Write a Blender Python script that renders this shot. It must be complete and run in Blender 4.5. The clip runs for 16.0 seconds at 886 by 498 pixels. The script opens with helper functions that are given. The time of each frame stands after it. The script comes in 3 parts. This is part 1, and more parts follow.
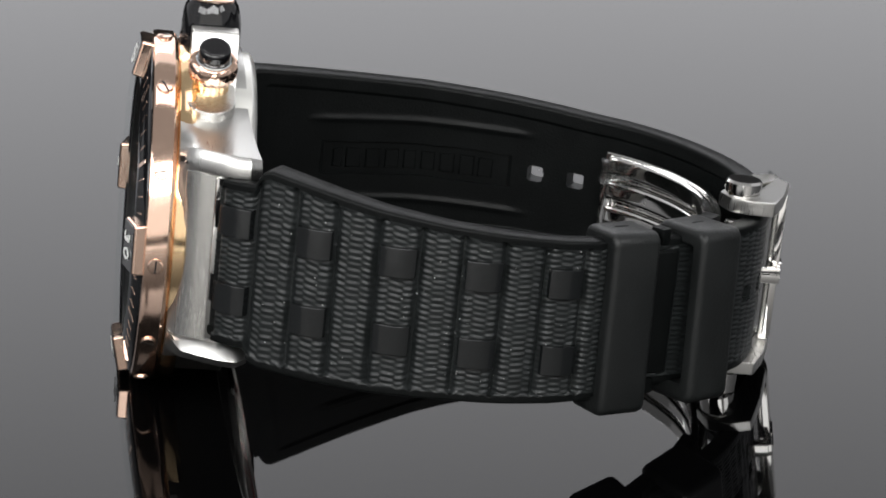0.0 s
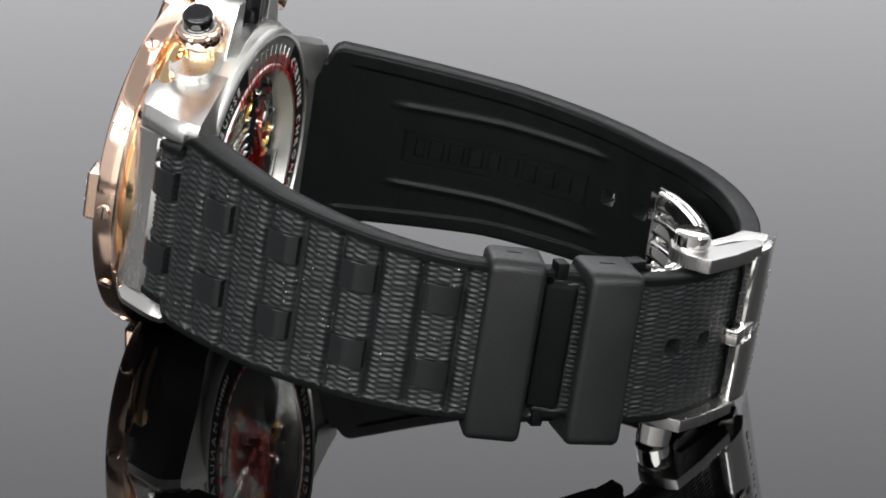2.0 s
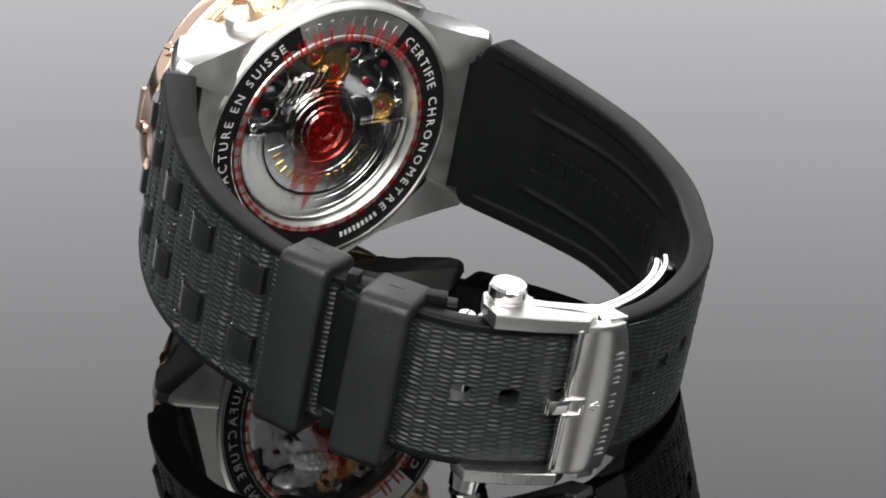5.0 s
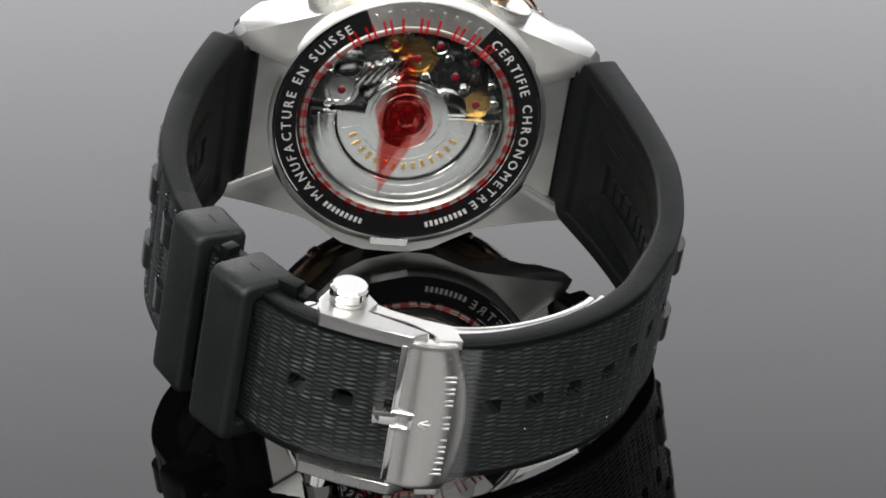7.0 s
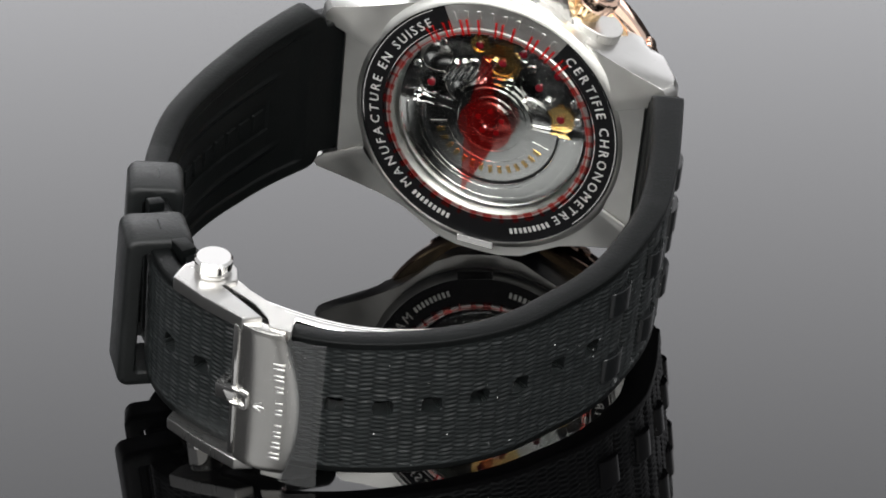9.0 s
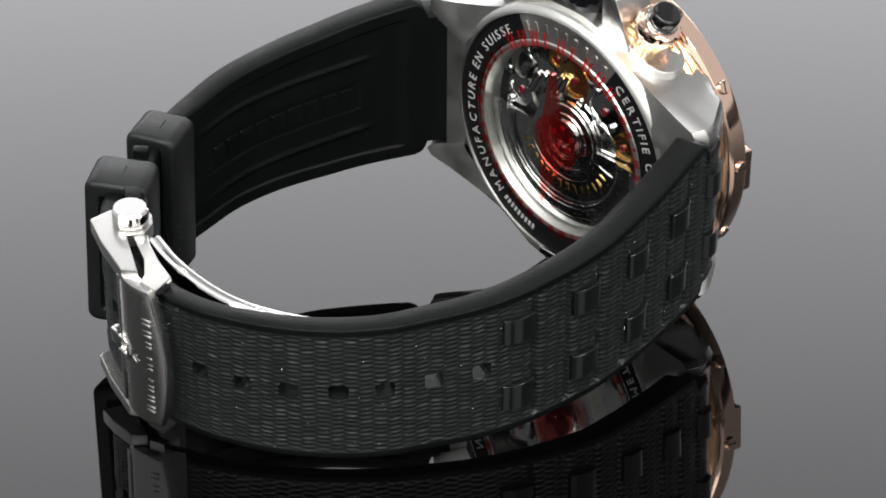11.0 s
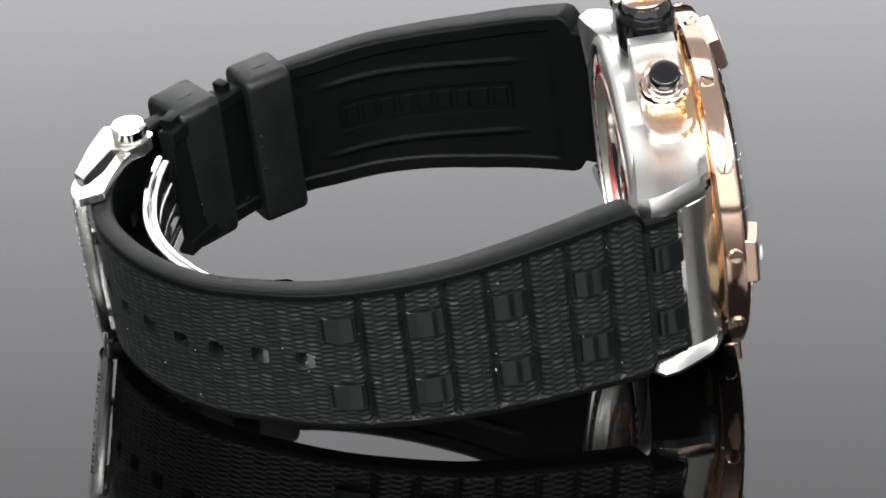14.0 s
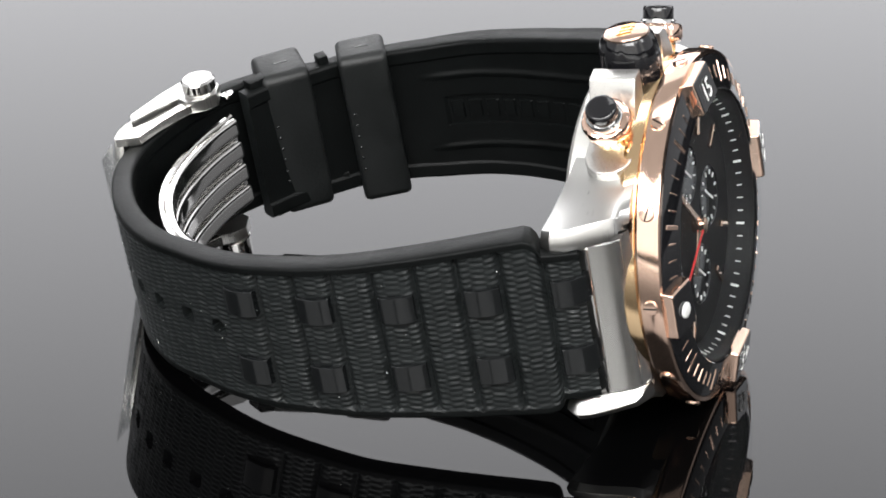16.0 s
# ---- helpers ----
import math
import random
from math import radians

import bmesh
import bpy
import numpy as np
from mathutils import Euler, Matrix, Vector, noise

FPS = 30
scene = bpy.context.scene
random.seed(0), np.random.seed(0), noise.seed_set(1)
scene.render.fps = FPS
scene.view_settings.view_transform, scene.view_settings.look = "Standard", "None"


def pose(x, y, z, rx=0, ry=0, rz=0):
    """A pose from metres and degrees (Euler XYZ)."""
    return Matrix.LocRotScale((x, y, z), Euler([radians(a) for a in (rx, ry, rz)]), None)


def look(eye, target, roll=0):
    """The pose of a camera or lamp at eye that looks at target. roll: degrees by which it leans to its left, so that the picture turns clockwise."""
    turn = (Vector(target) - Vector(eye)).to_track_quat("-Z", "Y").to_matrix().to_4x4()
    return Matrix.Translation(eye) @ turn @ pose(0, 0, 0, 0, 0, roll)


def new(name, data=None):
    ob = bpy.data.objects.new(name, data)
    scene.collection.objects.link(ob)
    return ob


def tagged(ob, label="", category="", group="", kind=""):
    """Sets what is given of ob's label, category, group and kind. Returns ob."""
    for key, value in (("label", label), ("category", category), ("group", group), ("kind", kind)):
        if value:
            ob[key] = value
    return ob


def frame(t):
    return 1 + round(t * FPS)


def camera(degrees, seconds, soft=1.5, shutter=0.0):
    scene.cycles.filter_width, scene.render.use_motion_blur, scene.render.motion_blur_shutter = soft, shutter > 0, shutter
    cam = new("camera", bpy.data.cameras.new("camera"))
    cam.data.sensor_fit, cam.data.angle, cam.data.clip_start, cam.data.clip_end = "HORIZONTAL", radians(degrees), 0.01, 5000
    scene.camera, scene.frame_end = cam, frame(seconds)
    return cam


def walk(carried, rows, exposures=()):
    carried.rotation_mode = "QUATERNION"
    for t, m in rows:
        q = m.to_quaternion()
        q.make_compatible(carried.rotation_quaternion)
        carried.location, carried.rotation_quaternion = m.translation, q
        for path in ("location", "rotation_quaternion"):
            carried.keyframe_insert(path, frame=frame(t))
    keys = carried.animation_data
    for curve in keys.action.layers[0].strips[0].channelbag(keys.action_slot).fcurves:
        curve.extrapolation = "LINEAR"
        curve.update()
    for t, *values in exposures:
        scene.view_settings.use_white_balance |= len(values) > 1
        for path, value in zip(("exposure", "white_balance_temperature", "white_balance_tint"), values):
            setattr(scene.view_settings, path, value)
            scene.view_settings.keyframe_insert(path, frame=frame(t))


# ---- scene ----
cam = camera(15.9, 16.0, soft=1.8)
EYE = (0.0, -0.3650, 0.1827)
AHEAD = (0.0040, 0.9075, -0.4201)
STAND = look(EYE, [e + 0.4 * a for e, a in zip(EYE, AHEAD)], -0.35)
walk(cam, [(0.0, STAND), (16.0, STAND)], [(0, -0.25), (0.5, -0.04), (1.0, 0.12), (2.0, 0.17), (3.0, 0.43), (4.2, 0.48), (6.3, 0.1), (9.2, 0.05), (11.3, 0.08), (12.5, 0.32), (14, 0.27), (16, 0.38)])

# the watch's own axes seen from the turntable: x towards twelve o'clock, y out of the dial, z towards the crown
SEAT = Matrix(((-0.10958, -0.98822, 0.10680, -0.02556),
               (0.98448, -0.09308, 0.14877, -0.00298),
               (-0.13707, 0.12145, 0.98309, 0.02063),
               (0, 0, 0, 1)))
TURN = [(0, 0), (1, -12.29), (2, -24.5), (3, -37.3), (4.2, -52.57), (5.2, -65.6), (6.3, -80.19), (7.2, -92.0), (8.2, -105.0),
        (9.2, -118.01), (10.2, -131.1), (11.3, -145.4), (12.5, -160.74), (13.5, -173.5), (14.5, -186.5), (15.2, -195.55), (16, -205.5)]

# ---- world and light ----
world = bpy.data.worlds.new("studio")
scene.world = world
world.use_nodes = True
world.node_tree.nodes["Background"].inputs[0].default_value = (0.9, 0.93, 1.0, 1)
world.node_tree.nodes["Background"].inputs[1].default_value = 0.05


def softbox(name, at, target, wide, high, watts, color=(1, 1, 1)):
    lamp = bpy.data.lights.new(name, "AREA")
    lamp.shape, lamp.size, lamp.size_y, lamp.energy, lamp.color = "RECTANGLE", wide, high, watts, color
    ob = new(name, lamp)
    ob.matrix_world = look(at, target)
    return ob


softbox("softbox_lamp", (-0.52, -0.52, 0.60), (0, 0, 0.02), 0.60, 0.32, 4.4)
softbox("softbox_lamp", (0.62, -0.40, 0.62), (0, 0, 0.02), 0.35, 0.30, 2.2)
softbox("softbox_lamp", (0.0, 0.15, 0.95), (0, 0, 0.02), 0.6, 0.25, 1.3)
softbox("softbox_lamp", (0.05, -0.66, 0.58), (0, 0, 0.02), 0.55, 0.30, 4.8)
softbox("softbox_lamp", (-0.15, 0.80, 0.58), (0, 0, 0.02), 0.30, 0.10, 0.9)


# ---- materials ----
def material(name, color, rough=0.5, metal=0.0, bump=0.0, size=400.0, vary=0.0, stretch=(1, 1, 1), coat=0.0, spec=0.5, rough_vary=0.0):
    m = bpy.data.materials.new(name)
    m.use_nodes = True
    n, l = m.node_tree.nodes, m.node_tree.links
    b = n["Principled BSDF"]
    b.inputs["Base Color"].default_value = (*color, 1)
    b.inputs["Roughness"].default_value = rough
    b.inputs["Metallic"].default_value = metal
    b.inputs["Coat Weight"].default_value = coat
    b.inputs["Specular IOR Level"].default_value = spec
    if bump or vary or rough_vary:
        tc, mp = n.new("ShaderNodeTexCoord"), n.new("ShaderNodeMapping")
        mp.inputs["Scale"].default_value = stretch
        l.new(tc.outputs["Object"], mp.inputs["Vector"])
        fine, broad = n.new("ShaderNodeTexNoise"), n.new("ShaderNodeTexNoise")
        fine.inputs["Scale"].default_value, fine.inputs["Detail"].default_value = size, 4
        broad.inputs["Scale"].default_value, broad.inputs["Detail"].default_value = size / 12, 3
        l.new(mp.outputs[0], fine.inputs["Vector"])
        l.new(tc.outputs["Object"], broad.inputs["Vector"])
        both = n.new("ShaderNodeMath")
        both.operation = "MULTIPLY"
        l.new(fine.outputs[0], both.inputs[0])
        l.new(broad.outputs[0], both.inputs[1])
        if vary:
            ramp = n.new("ShaderNodeMapRange")
            ramp.inputs[1].default_value, ramp.inputs[2].default_value = 0.1, 0.45
            ramp.inputs[3].default_value, ramp.inputs[4].default_value = 1 - vary, 1 + vary
            mix = n.new("ShaderNodeVectorMath")
            mix.operation = "SCALE"
            mix.inputs[0].default_value = color
            l.new(both.outputs[0], ramp.inputs[0])
            l.new(ramp.outputs[0], mix.inputs["Scale"])
            l.new(mix.outputs[0], b.inputs["Base Color"])
        if rough_vary:
            ramp = n.new("ShaderNodeMapRange")
            ramp.inputs[1].default_value, ramp.inputs[2].default_value = 0.1, 0.45
            ramp.inputs[3].default_value, ramp.inputs[4].default_value = max(rough - rough_vary, 0.02), rough + rough_vary
            l.new(both.outputs[0], ramp.inputs[0])
            l.new(ramp.outputs[0], b.inputs["Roughness"])
        if bump:
            bp = n.new("ShaderNodeBump")
            bp.inputs["Strength"].default_value, bp.inputs["Distance"].default_value = bump, 0.0002
            l.new(fine.outputs[0], bp.inputs["Height"])
            l.new(bp.outputs[0], b.inputs["Normal"])
    return m


def clear(name, color=(1, 1, 1), rough=0.0, edge=0.6, least=0.01):
    """Thin clear plastic or crystal: lets most light straight through and mirrors a little, more at a slant."""
    m = bpy.data.materials.new(name)
    m.use_nodes = True
    n, l = m.node_tree.nodes, m.node_tree.links
    n.remove(n["Principled BSDF"])
    tr, gl, mx, lw, pw, ma = (n.new("ShaderNode" + k) for k in ("BsdfTransparent", "BsdfGlossy", "MixShader", "LayerWeight", "Math", "Math"))
    tr.inputs[0].default_value = (*color, 1)
    gl.inputs["Roughness"].default_value = rough
    lw.inputs[0].default_value = 0.5
    pw.operation, ma.operation = "POWER", "MULTIPLY_ADD"
    pw.inputs[1].default_value = 4
    ma.inputs[1].default_value, ma.inputs[2].default_value = edge, least
    l.new(lw.outputs["Facing"], pw.inputs[0])
    l.new(pw.outputs[0], ma.inputs[0])
    l.new(ma.outputs[0], mx.inputs[0])
    l.new(tr.outputs[0], mx.inputs[1])
    l.new(gl.outputs[0], mx.inputs[2])
    l.new(mx.outputs[0], n["Material Output"].inputs[0])
    return m


def ink(name, tint, color, cover):
    """Translucent printing ink: it tints what lies behind and covers part of it."""
    m = bpy.data.materials.new(name)
    m.use_nodes = True
    n, l = m.node_tree.nodes, m.node_tree.links
    tr, mx = n.new("ShaderNodeBsdfTransparent"), n.new("ShaderNodeMixShader")
    tr.inputs[0].default_value = (*tint, 1)
    b = n["Principled BSDF"]
    b.inputs["Base Color"].default_value, b.inputs["Roughness"].default_value = (*color, 1), 0.35
    mx.inputs[0].default_value = cover
    l.new(tr.outputs[0], mx.inputs[1])
    l.new(b.outputs[0], mx.inputs[2])
    l.new(mx.outputs[0], n["Material Output"].inputs[0])
    return m


def glow(name, color, strength, fade=0.0):
    """Light-tent fabric as an emitter; fade puts a light gradient into its strength, weaker towards the upper edge."""
    m = bpy.data.materials.new(name)
    m.use_nodes = True
    n, l = m.node_tree.nodes, m.node_tree.links
    n.remove(n["Principled BSDF"])
    em = n.new("ShaderNodeEmission")
    em.inputs[0].default_value, em.inputs[1].default_value = (*color, 1), strength
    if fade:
        # light gradient put into the emission: full at 0.30 m, weakest at 0.85 m
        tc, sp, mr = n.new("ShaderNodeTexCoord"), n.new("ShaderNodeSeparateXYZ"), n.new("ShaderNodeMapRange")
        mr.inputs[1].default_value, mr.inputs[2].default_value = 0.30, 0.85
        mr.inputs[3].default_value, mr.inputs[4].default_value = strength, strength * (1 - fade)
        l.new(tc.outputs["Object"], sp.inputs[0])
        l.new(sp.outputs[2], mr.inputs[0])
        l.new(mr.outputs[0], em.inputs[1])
    l.new(em.outputs[0], n["Material Output"].inputs[0])
    return m


# paler, rougher copy of the steel: brightness of the watch's back put into its colour
BACK_STEEL_LIT = material("brightened_back_steel", (0.76, 0.755, 0.72), 0.42, 1.0, size=240, vary=0.10, rough_vary=0.12)
ACRYLIC = material("black_acrylic", (0.0009, 0.0009, 0.001), 0.012, spec=0.40, rough_vary=0.008, size=60)
RUBBER = material("black_rubber", (0.0110, 0.0130, 0.0132), 0.42, bump=0.14, size=5200, vary=0.25, rough_vary=0.08, spec=0.36)
# smooth finish of lining and rims; shade inside the loop is put into its colour
RUBBER_SMOOTH_SHADED = material("smooth_shaded_rubber", (0.0036, 0.0042, 0.0042), 0.40, bump=0.24, size=3400, vary=0.2, rough_vary=0.07, spec=0.11)
RUBBER_KEEPER = material("keeper_rubber", (0.0065, 0.0075, 0.0075), 0.46, bump=0.30, size=2600, vary=0.3, rough_vary=0.10, spec=0.38)
STUD = material("polished_rubber", (0.006, 0.0068, 0.0072), 0.14, rough_vary=0.04, size=900, spec=0.5)
STEEL = material("brushed_steel", (0.52, 0.515, 0.50), 0.30, 1.0, size=380, vary=0.03, stretch=(1, 24, 1), rough_vary=0.03)
STEEL_SIDE = material("satin_steel", (0.62, 0.61, 0.585), 0.30, 1.0, size=380, vary=0.08, stretch=(24, 24, 1), rough_vary=0.05)
BUCKLE = material("cross_brushed_steel", (0.70, 0.69, 0.66), 0.24, 1.0, size=300, vary=0.12, stretch=(26, 26, 1), rough_vary=0.05)
MIRROR = material("polished_steel", (0.78, 0.77, 0.75), 0.08, 1.0, rough_vary=0.04, size=700)
GOLD = material("rose_gold", (0.93, 0.66, 0.52), 0.13, 1.0, rough_vary=0.05, size=700, vary=0.04)
YELLOW_GOLD = material("warm_gold", (0.95, 0.68, 0.40), 0.14, 1.0, rough_vary=0.05, size=700)
YELLOW = material("gilt_metal", (0.80, 0.52, 0.20), 0.22, 1.0, vary=0.1, size=1500)
CERAMIC = material("black_ceramic", (0.006, 0.006, 0.007), 0.07, coat=0.3, rough_vary=0.03, size=500)
DIAL = material("black_dial", (0.006, 0.006, 0.0065), 0.5, spec=0.12, vary=0.2, size=900)
INK_WHITE = material("white_print", (0.78, 0.78, 0.76), 0.45, vary=0.08, size=900)
INK_RED = material("red_print", (0.55, 0.02, 0.02), 0.35, vary=0.12, size=900)
JEWEL = material("ruby_jewel", (0.12, 0.004, 0.009), 0.08, coat=0.5, vary=0.2, size=900)
SILVER = material("silver_print", (0.72, 0.71, 0.68), 0.45, 0.45, vary=0.08, size=900)
DARK = material("dark_plate", (0.05, 0.05, 0.05), 0.2, 0.8, vary=0.3, size=1600, rough_vary=0.1)
ROTOR = material("satin_rotor", (0.80, 0.79, 0.76), 0.17, 1.0, vary=0.15, size=1100, rough_vary=0.08)
CRYSTAL = clear("sapphire_crystal", (0.97, 0.98, 0.98), 0.0, 0.06, 0.004)
FILM = clear("clear_film", (0.86, 0.87, 0.87), 0.10, 0.6, 0.10)
RED_FILM = ink("red_film", (0.93, 0.60, 0.58), (0.45, 0.02, 0.02), 0.04)
RED_INK = ink("red_film_print", (0.9, 0.3, 0.3), (0.60, 0.02, 0.02), 0.20)
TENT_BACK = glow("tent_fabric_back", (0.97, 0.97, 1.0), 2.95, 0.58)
TENT_SIDE = glow("tent_fabric_side", (0.98, 0.98, 1.0), 0.62)
TENT_TOP = glow("tent_fabric_top", (1.0, 1.0, 1.0), 0.36)
TENT_FRONT = glow("tent_fabric_front", (1.0, 0.98, 0.95), 1.3)
TABLE = material("white_laminate", (0.78, 0.78, 0.765), 0.4, vary=0.04, size=60)
DARK_BAND = material("added_dark_band", (0.02, 0.02, 0.021), 0.9, bump=0.2, size=500, vary=0.2)

# ---- building helpers; all of the watch is given in millimetres in its own axes ----
MM = 0.001
watch = tagged(new("wristwatch"), "steel and rose gold chronograph on black rubber strap, on its side", "wristwatch")


def mesh_of(name, verts, faces, mat, smooth=35.0, scale=MM):
    me = bpy.data.meshes.new(name)
    me.from_pydata([tuple(c * scale for c in v) for v in verts], [], faces)
    me.materials.append(mat)
    if smooth:
        me.polygons.foreach_set("use_smooth", [True] * len(me.polygons))
        me.set_sharp_from_angle(angle=radians(smooth))
    me.update()
    return me


def placed(name, me, parent, label=""):
    ob = new(name, me)
    ob.parent = parent
    if parent is watch:
        ob.matrix_local = SEAT
    if label:
        ob["label"] = label
    return ob


def part(name, bm, mat, parent, label="", smooth=35.0):
    bmesh.ops.recalc_face_normals(bm, faces=bm.faces)
    me = bpy.data.meshes.new(name)
    for v in bm.verts:
        v.co *= MM
    bm.to_mesh(me)
    bm.free()
    me.materials.append(mat)
    if smooth:
        me.polygons.foreach_set("use_smooth", [True] * len(me.polygons))
        me.set_sharp_from_angle(angle=radians(smooth))
    return placed(name, me, parent, label)


def crisp(ob):
    """Flat faces stay flat up to their bevels."""
    w = ob.modifiers.new("weighted_normals", "WEIGHTED_NORMAL")
    w.weight, w.keep_sharp = 60, True
    return ob


def bevelled(bm, width, seg=2, angle=30, slot=-1):
    edges = [e for e in bm.edges if len(e.link_faces) == 2 and e.calc_face_angle(0) > radians(angle)]
    if width and edges:
        bmesh.ops.bevel(bm, geom=edges, offset=width, segments=seg, affect="EDGES", profile=0.6, clamp_overlap=True, material=slot)
    return bm


def prism(poly, lo, hi, axis="w", bevel=0.0, seg=2):
    """A flat outline drawn out along an axis. axis w: outline in (u, n); axis n: outline in (u, w)."""
    bm = bmesh.new()
    put = (lambda a, b, h: (a, b, h)) if axis == "w" else (lambda a, b, h: (a, h, b))
    low = [bm.verts.new(put(a, b, lo)) for a, b in poly]
    high = [bm.verts.new(put(a, b, hi)) for a, b in poly]
    bm.faces.new(low)
    bm.faces.new(high)
    for i in range(len(poly)):
        j = (i + 1) % len(poly)
        bm.faces.new((low[i], low[j], high[j], high[i]))
    bmesh.ops.recalc_face_normals(bm, faces=bm.faces)
    return bevelled(bm, bevel, seg)


def lathe(profile, at=(0, 0, 0), axis="n", seg=72, flutes=0, depth=0.0, start=0.0, sweep=360.0, tilt=None):
    """Turns (radius, height) about an axis through at; flutes cut into every profile point whose third value is 1."""
    bm = bmesh.new()
    full = sweep >= 359.9
    count = seg if full else seg + 1
    rings = []
    for p in profile:
        r, h = p[0], p[1]
        ring = []
        for i in range(count):
            a = radians(start + sweep * i / seg)
            rr = r
            if flutes and len(p) > 2:
                rr = r - depth * max(0.0, math.cos(a * flutes)) ** 2
            c, s = rr * math.cos(a), rr * math.sin(a)
            if axis == "n":
                v = Vector((c, h, s))
            elif axis == "w":
                v = Vector((c, s, h))
            else:
                v = Vector((h, c, s))
            if tilt:
                v = tilt @ v
            ring.append(bm.verts.new(v + Vector(at)))
        rings.append(ring)
    for a, b in zip(rings, rings[1:]):
        for i in range(count if full else count - 1):
            j = (i + 1) % count
            bm.faces.new((a[i], a[j], b[j], b[i]))
    if full and tuple(profile[0][:2]) != tuple(profile[-1][:2]):
        for ring, p in ((rings[0], profile[0]), (rings[-1], profile[-1])):
            if p[0] > 0.001:
                bm.faces.new(ring)
    elif not full:
        closed = rings[:-1] if tuple(profile[0][:2]) == tuple(profile[-1][:2]) else rings
        for k in (0, -1):
            bm.faces.new([ring[k] for ring in closed])
    bmesh.ops.remove_doubles(bm, verts=bm.verts, dist=0.0005)
    bmesh.ops.recalc_face_normals(bm, faces=bm.faces)
    return bm


def ringed(r0, r1, h0, h1, **kw):
    """A flat ring with four faces."""
    return lathe([(r0, h0), (r1, h0), (r1, h1), (r0, h1), (r0, h0)], **kw)


def letters(text, size):
    """The meshes of a line's letters, each with its advance, in millimetres, from the built-in font."""
    out = []
    for ch in text:
        if ch == " ":
            out.append((None, None, size * 0.42))
            continue
        cu = bpy.data.curves.new("letter", "FONT")
        cu.body, cu.size, cu.align_x, cu.extrude, cu.resolution_u = ch, size, "CENTER", 0.04, 2
        ob = bpy.data.objects.new("letter", cu)
        me = bpy.data.meshes.new_from_object(ob)
        vs = [tuple(v.co) for v in me.vertices]
        fs = [tuple(p.vertices) for p in me.polygons]
        xs = [v[0] for v in vs]
        out.append((vs, fs, max(xs) - min(xs) + size * 0.2))
        bpy.data.objects.remove(ob)
        bpy.data.curves.remove(cu)
        bpy.data.meshes.remove(me)
    return out


def arc_text(text, size, radius, middle, height, turn=-1, centre=0.0, facing=-1, spread=1.0):
    """Letters along a circle in the plane of the dial. middle: the angle of the line's middle from the u axis towards w; feet to the centre for turn -1."""
    made = letters(text, size)
    total = sum(m[2] for m in made) * spread
    verts, faces, run = [], [], -total / 2
    for vs, fs, adv in made:
        adv *= spread
        if vs:
            a = radians(middle) + turn * (run + adv / 2) / radius
            base = len(verts)
            up = Vector((math.cos(a), math.sin(a))) * (1 if turn == -1 else -1)
            side = Vector((up.y, -up.x))
            for x, y, z in vs:
                q = Vector((math.cos(a), math.sin(a))) * radius + side * x + up * (y - size * 0.35)
                verts.append((q.x, height + facing * z, q.y + centre))
            faces += [tuple(base + k for k in f) for f in fs]
        run += adv
    return verts, faces


def spline(pts, step):
    """A smooth line through points of the (u, n) plane, sampled at even steps: places, outward normals, run."""
    p = [Vector(q) for q in pts]
    p = [2 * p[0] - p[1]] + p + [2 * p[-1] - p[-2]]
    dense = []
    for i in range(1, len(p) - 2):
        for k in range(40):
            t = k / 40
            dense.append(0.5 * (2 * p[i] + (p[i + 1] - p[i - 1]) * t + (2 * p[i - 1] - 5 * p[i] + 4 * p[i + 1] - p[i + 2]) * t * t
                                + (3 * p[i] - p[i - 1] - 3 * p[i + 1] + p[i + 2]) * t ** 3))
    dense.append(p[-2])
    d = np.array([tuple(q) for q in dense])
    for _ in range(30):
        d[1:-1] = 0.25 * d[:-2] + 0.5 * d[1:-1] + 0.25 * d[2:]
    run = np.r_[0, np.cumsum(np.hypot(*np.diff(d, axis=0).T))]
    s = np.linspace(0, run[-1], int(run[-1] / step) + 1)
    pos = np.c_[np.interp(s, run, d[:, 0]), np.interp(s, run, d[:, 1])]
    tan = np.gradient(pos, axis=0)
    tan /= np.linalg.norm(tan, axis=1)[:, None]
    return pos, np.c_[tan[:, 1], -tan[:, 0]], s


LOOP = Vector((0, -32))  # a point inside the strap's loop


def outward(pos, nor):
    flip = np.sign(np.einsum("ij,ij->i", pos - np.array(LOOP), nor))
    return nor * flip[:, None]


# ---- the studio ----
def slab(name, lo, hi, mat, label, category):
    bm = bmesh.new()
    bmesh.ops.create_cube(bm, size=1)
    for v in bm.verts:
        v.co = Vector([l + (c + 0.5) * (h - l) for l, h, c in zip(lo, hi, v.co)])
    bevelled(bm, 0.002, 1)
    me = bpy.data.meshes.new(name)
    bm.to_mesh(me)
    bm.free()
    me.materials.append(mat)
    return tagged(new(name, me), label, category, kind="structure")


slab("floor", (-1.2, -1.2, -0.03), (1.2, 1.2, -0.012), TABLE, "plain white table inside the light tent", "floor")
slab("turntable", (-0.95, -0.30, -0.012), (0.95, 0.95, 0.0006), ACRYLIC, "glossy black acrylic sheet on the turntable that mirrors the watch", "turntable")
Z0 = 0.30  # where the backdrop's lit fabric begins above the added dark band
slab("backdrop", (-1.2, 1.2, Z0), (1.2, 1.21, 1.5), TENT_BACK, "white light-tent fabric behind the watch, its glow set to fade upwards", "backdrop")
slab("wall_west", (-1.21, -1.2, 0.1), (-1.2, 1.2, 1.5), TENT_SIDE, "white light-tent side fabric", "wall")
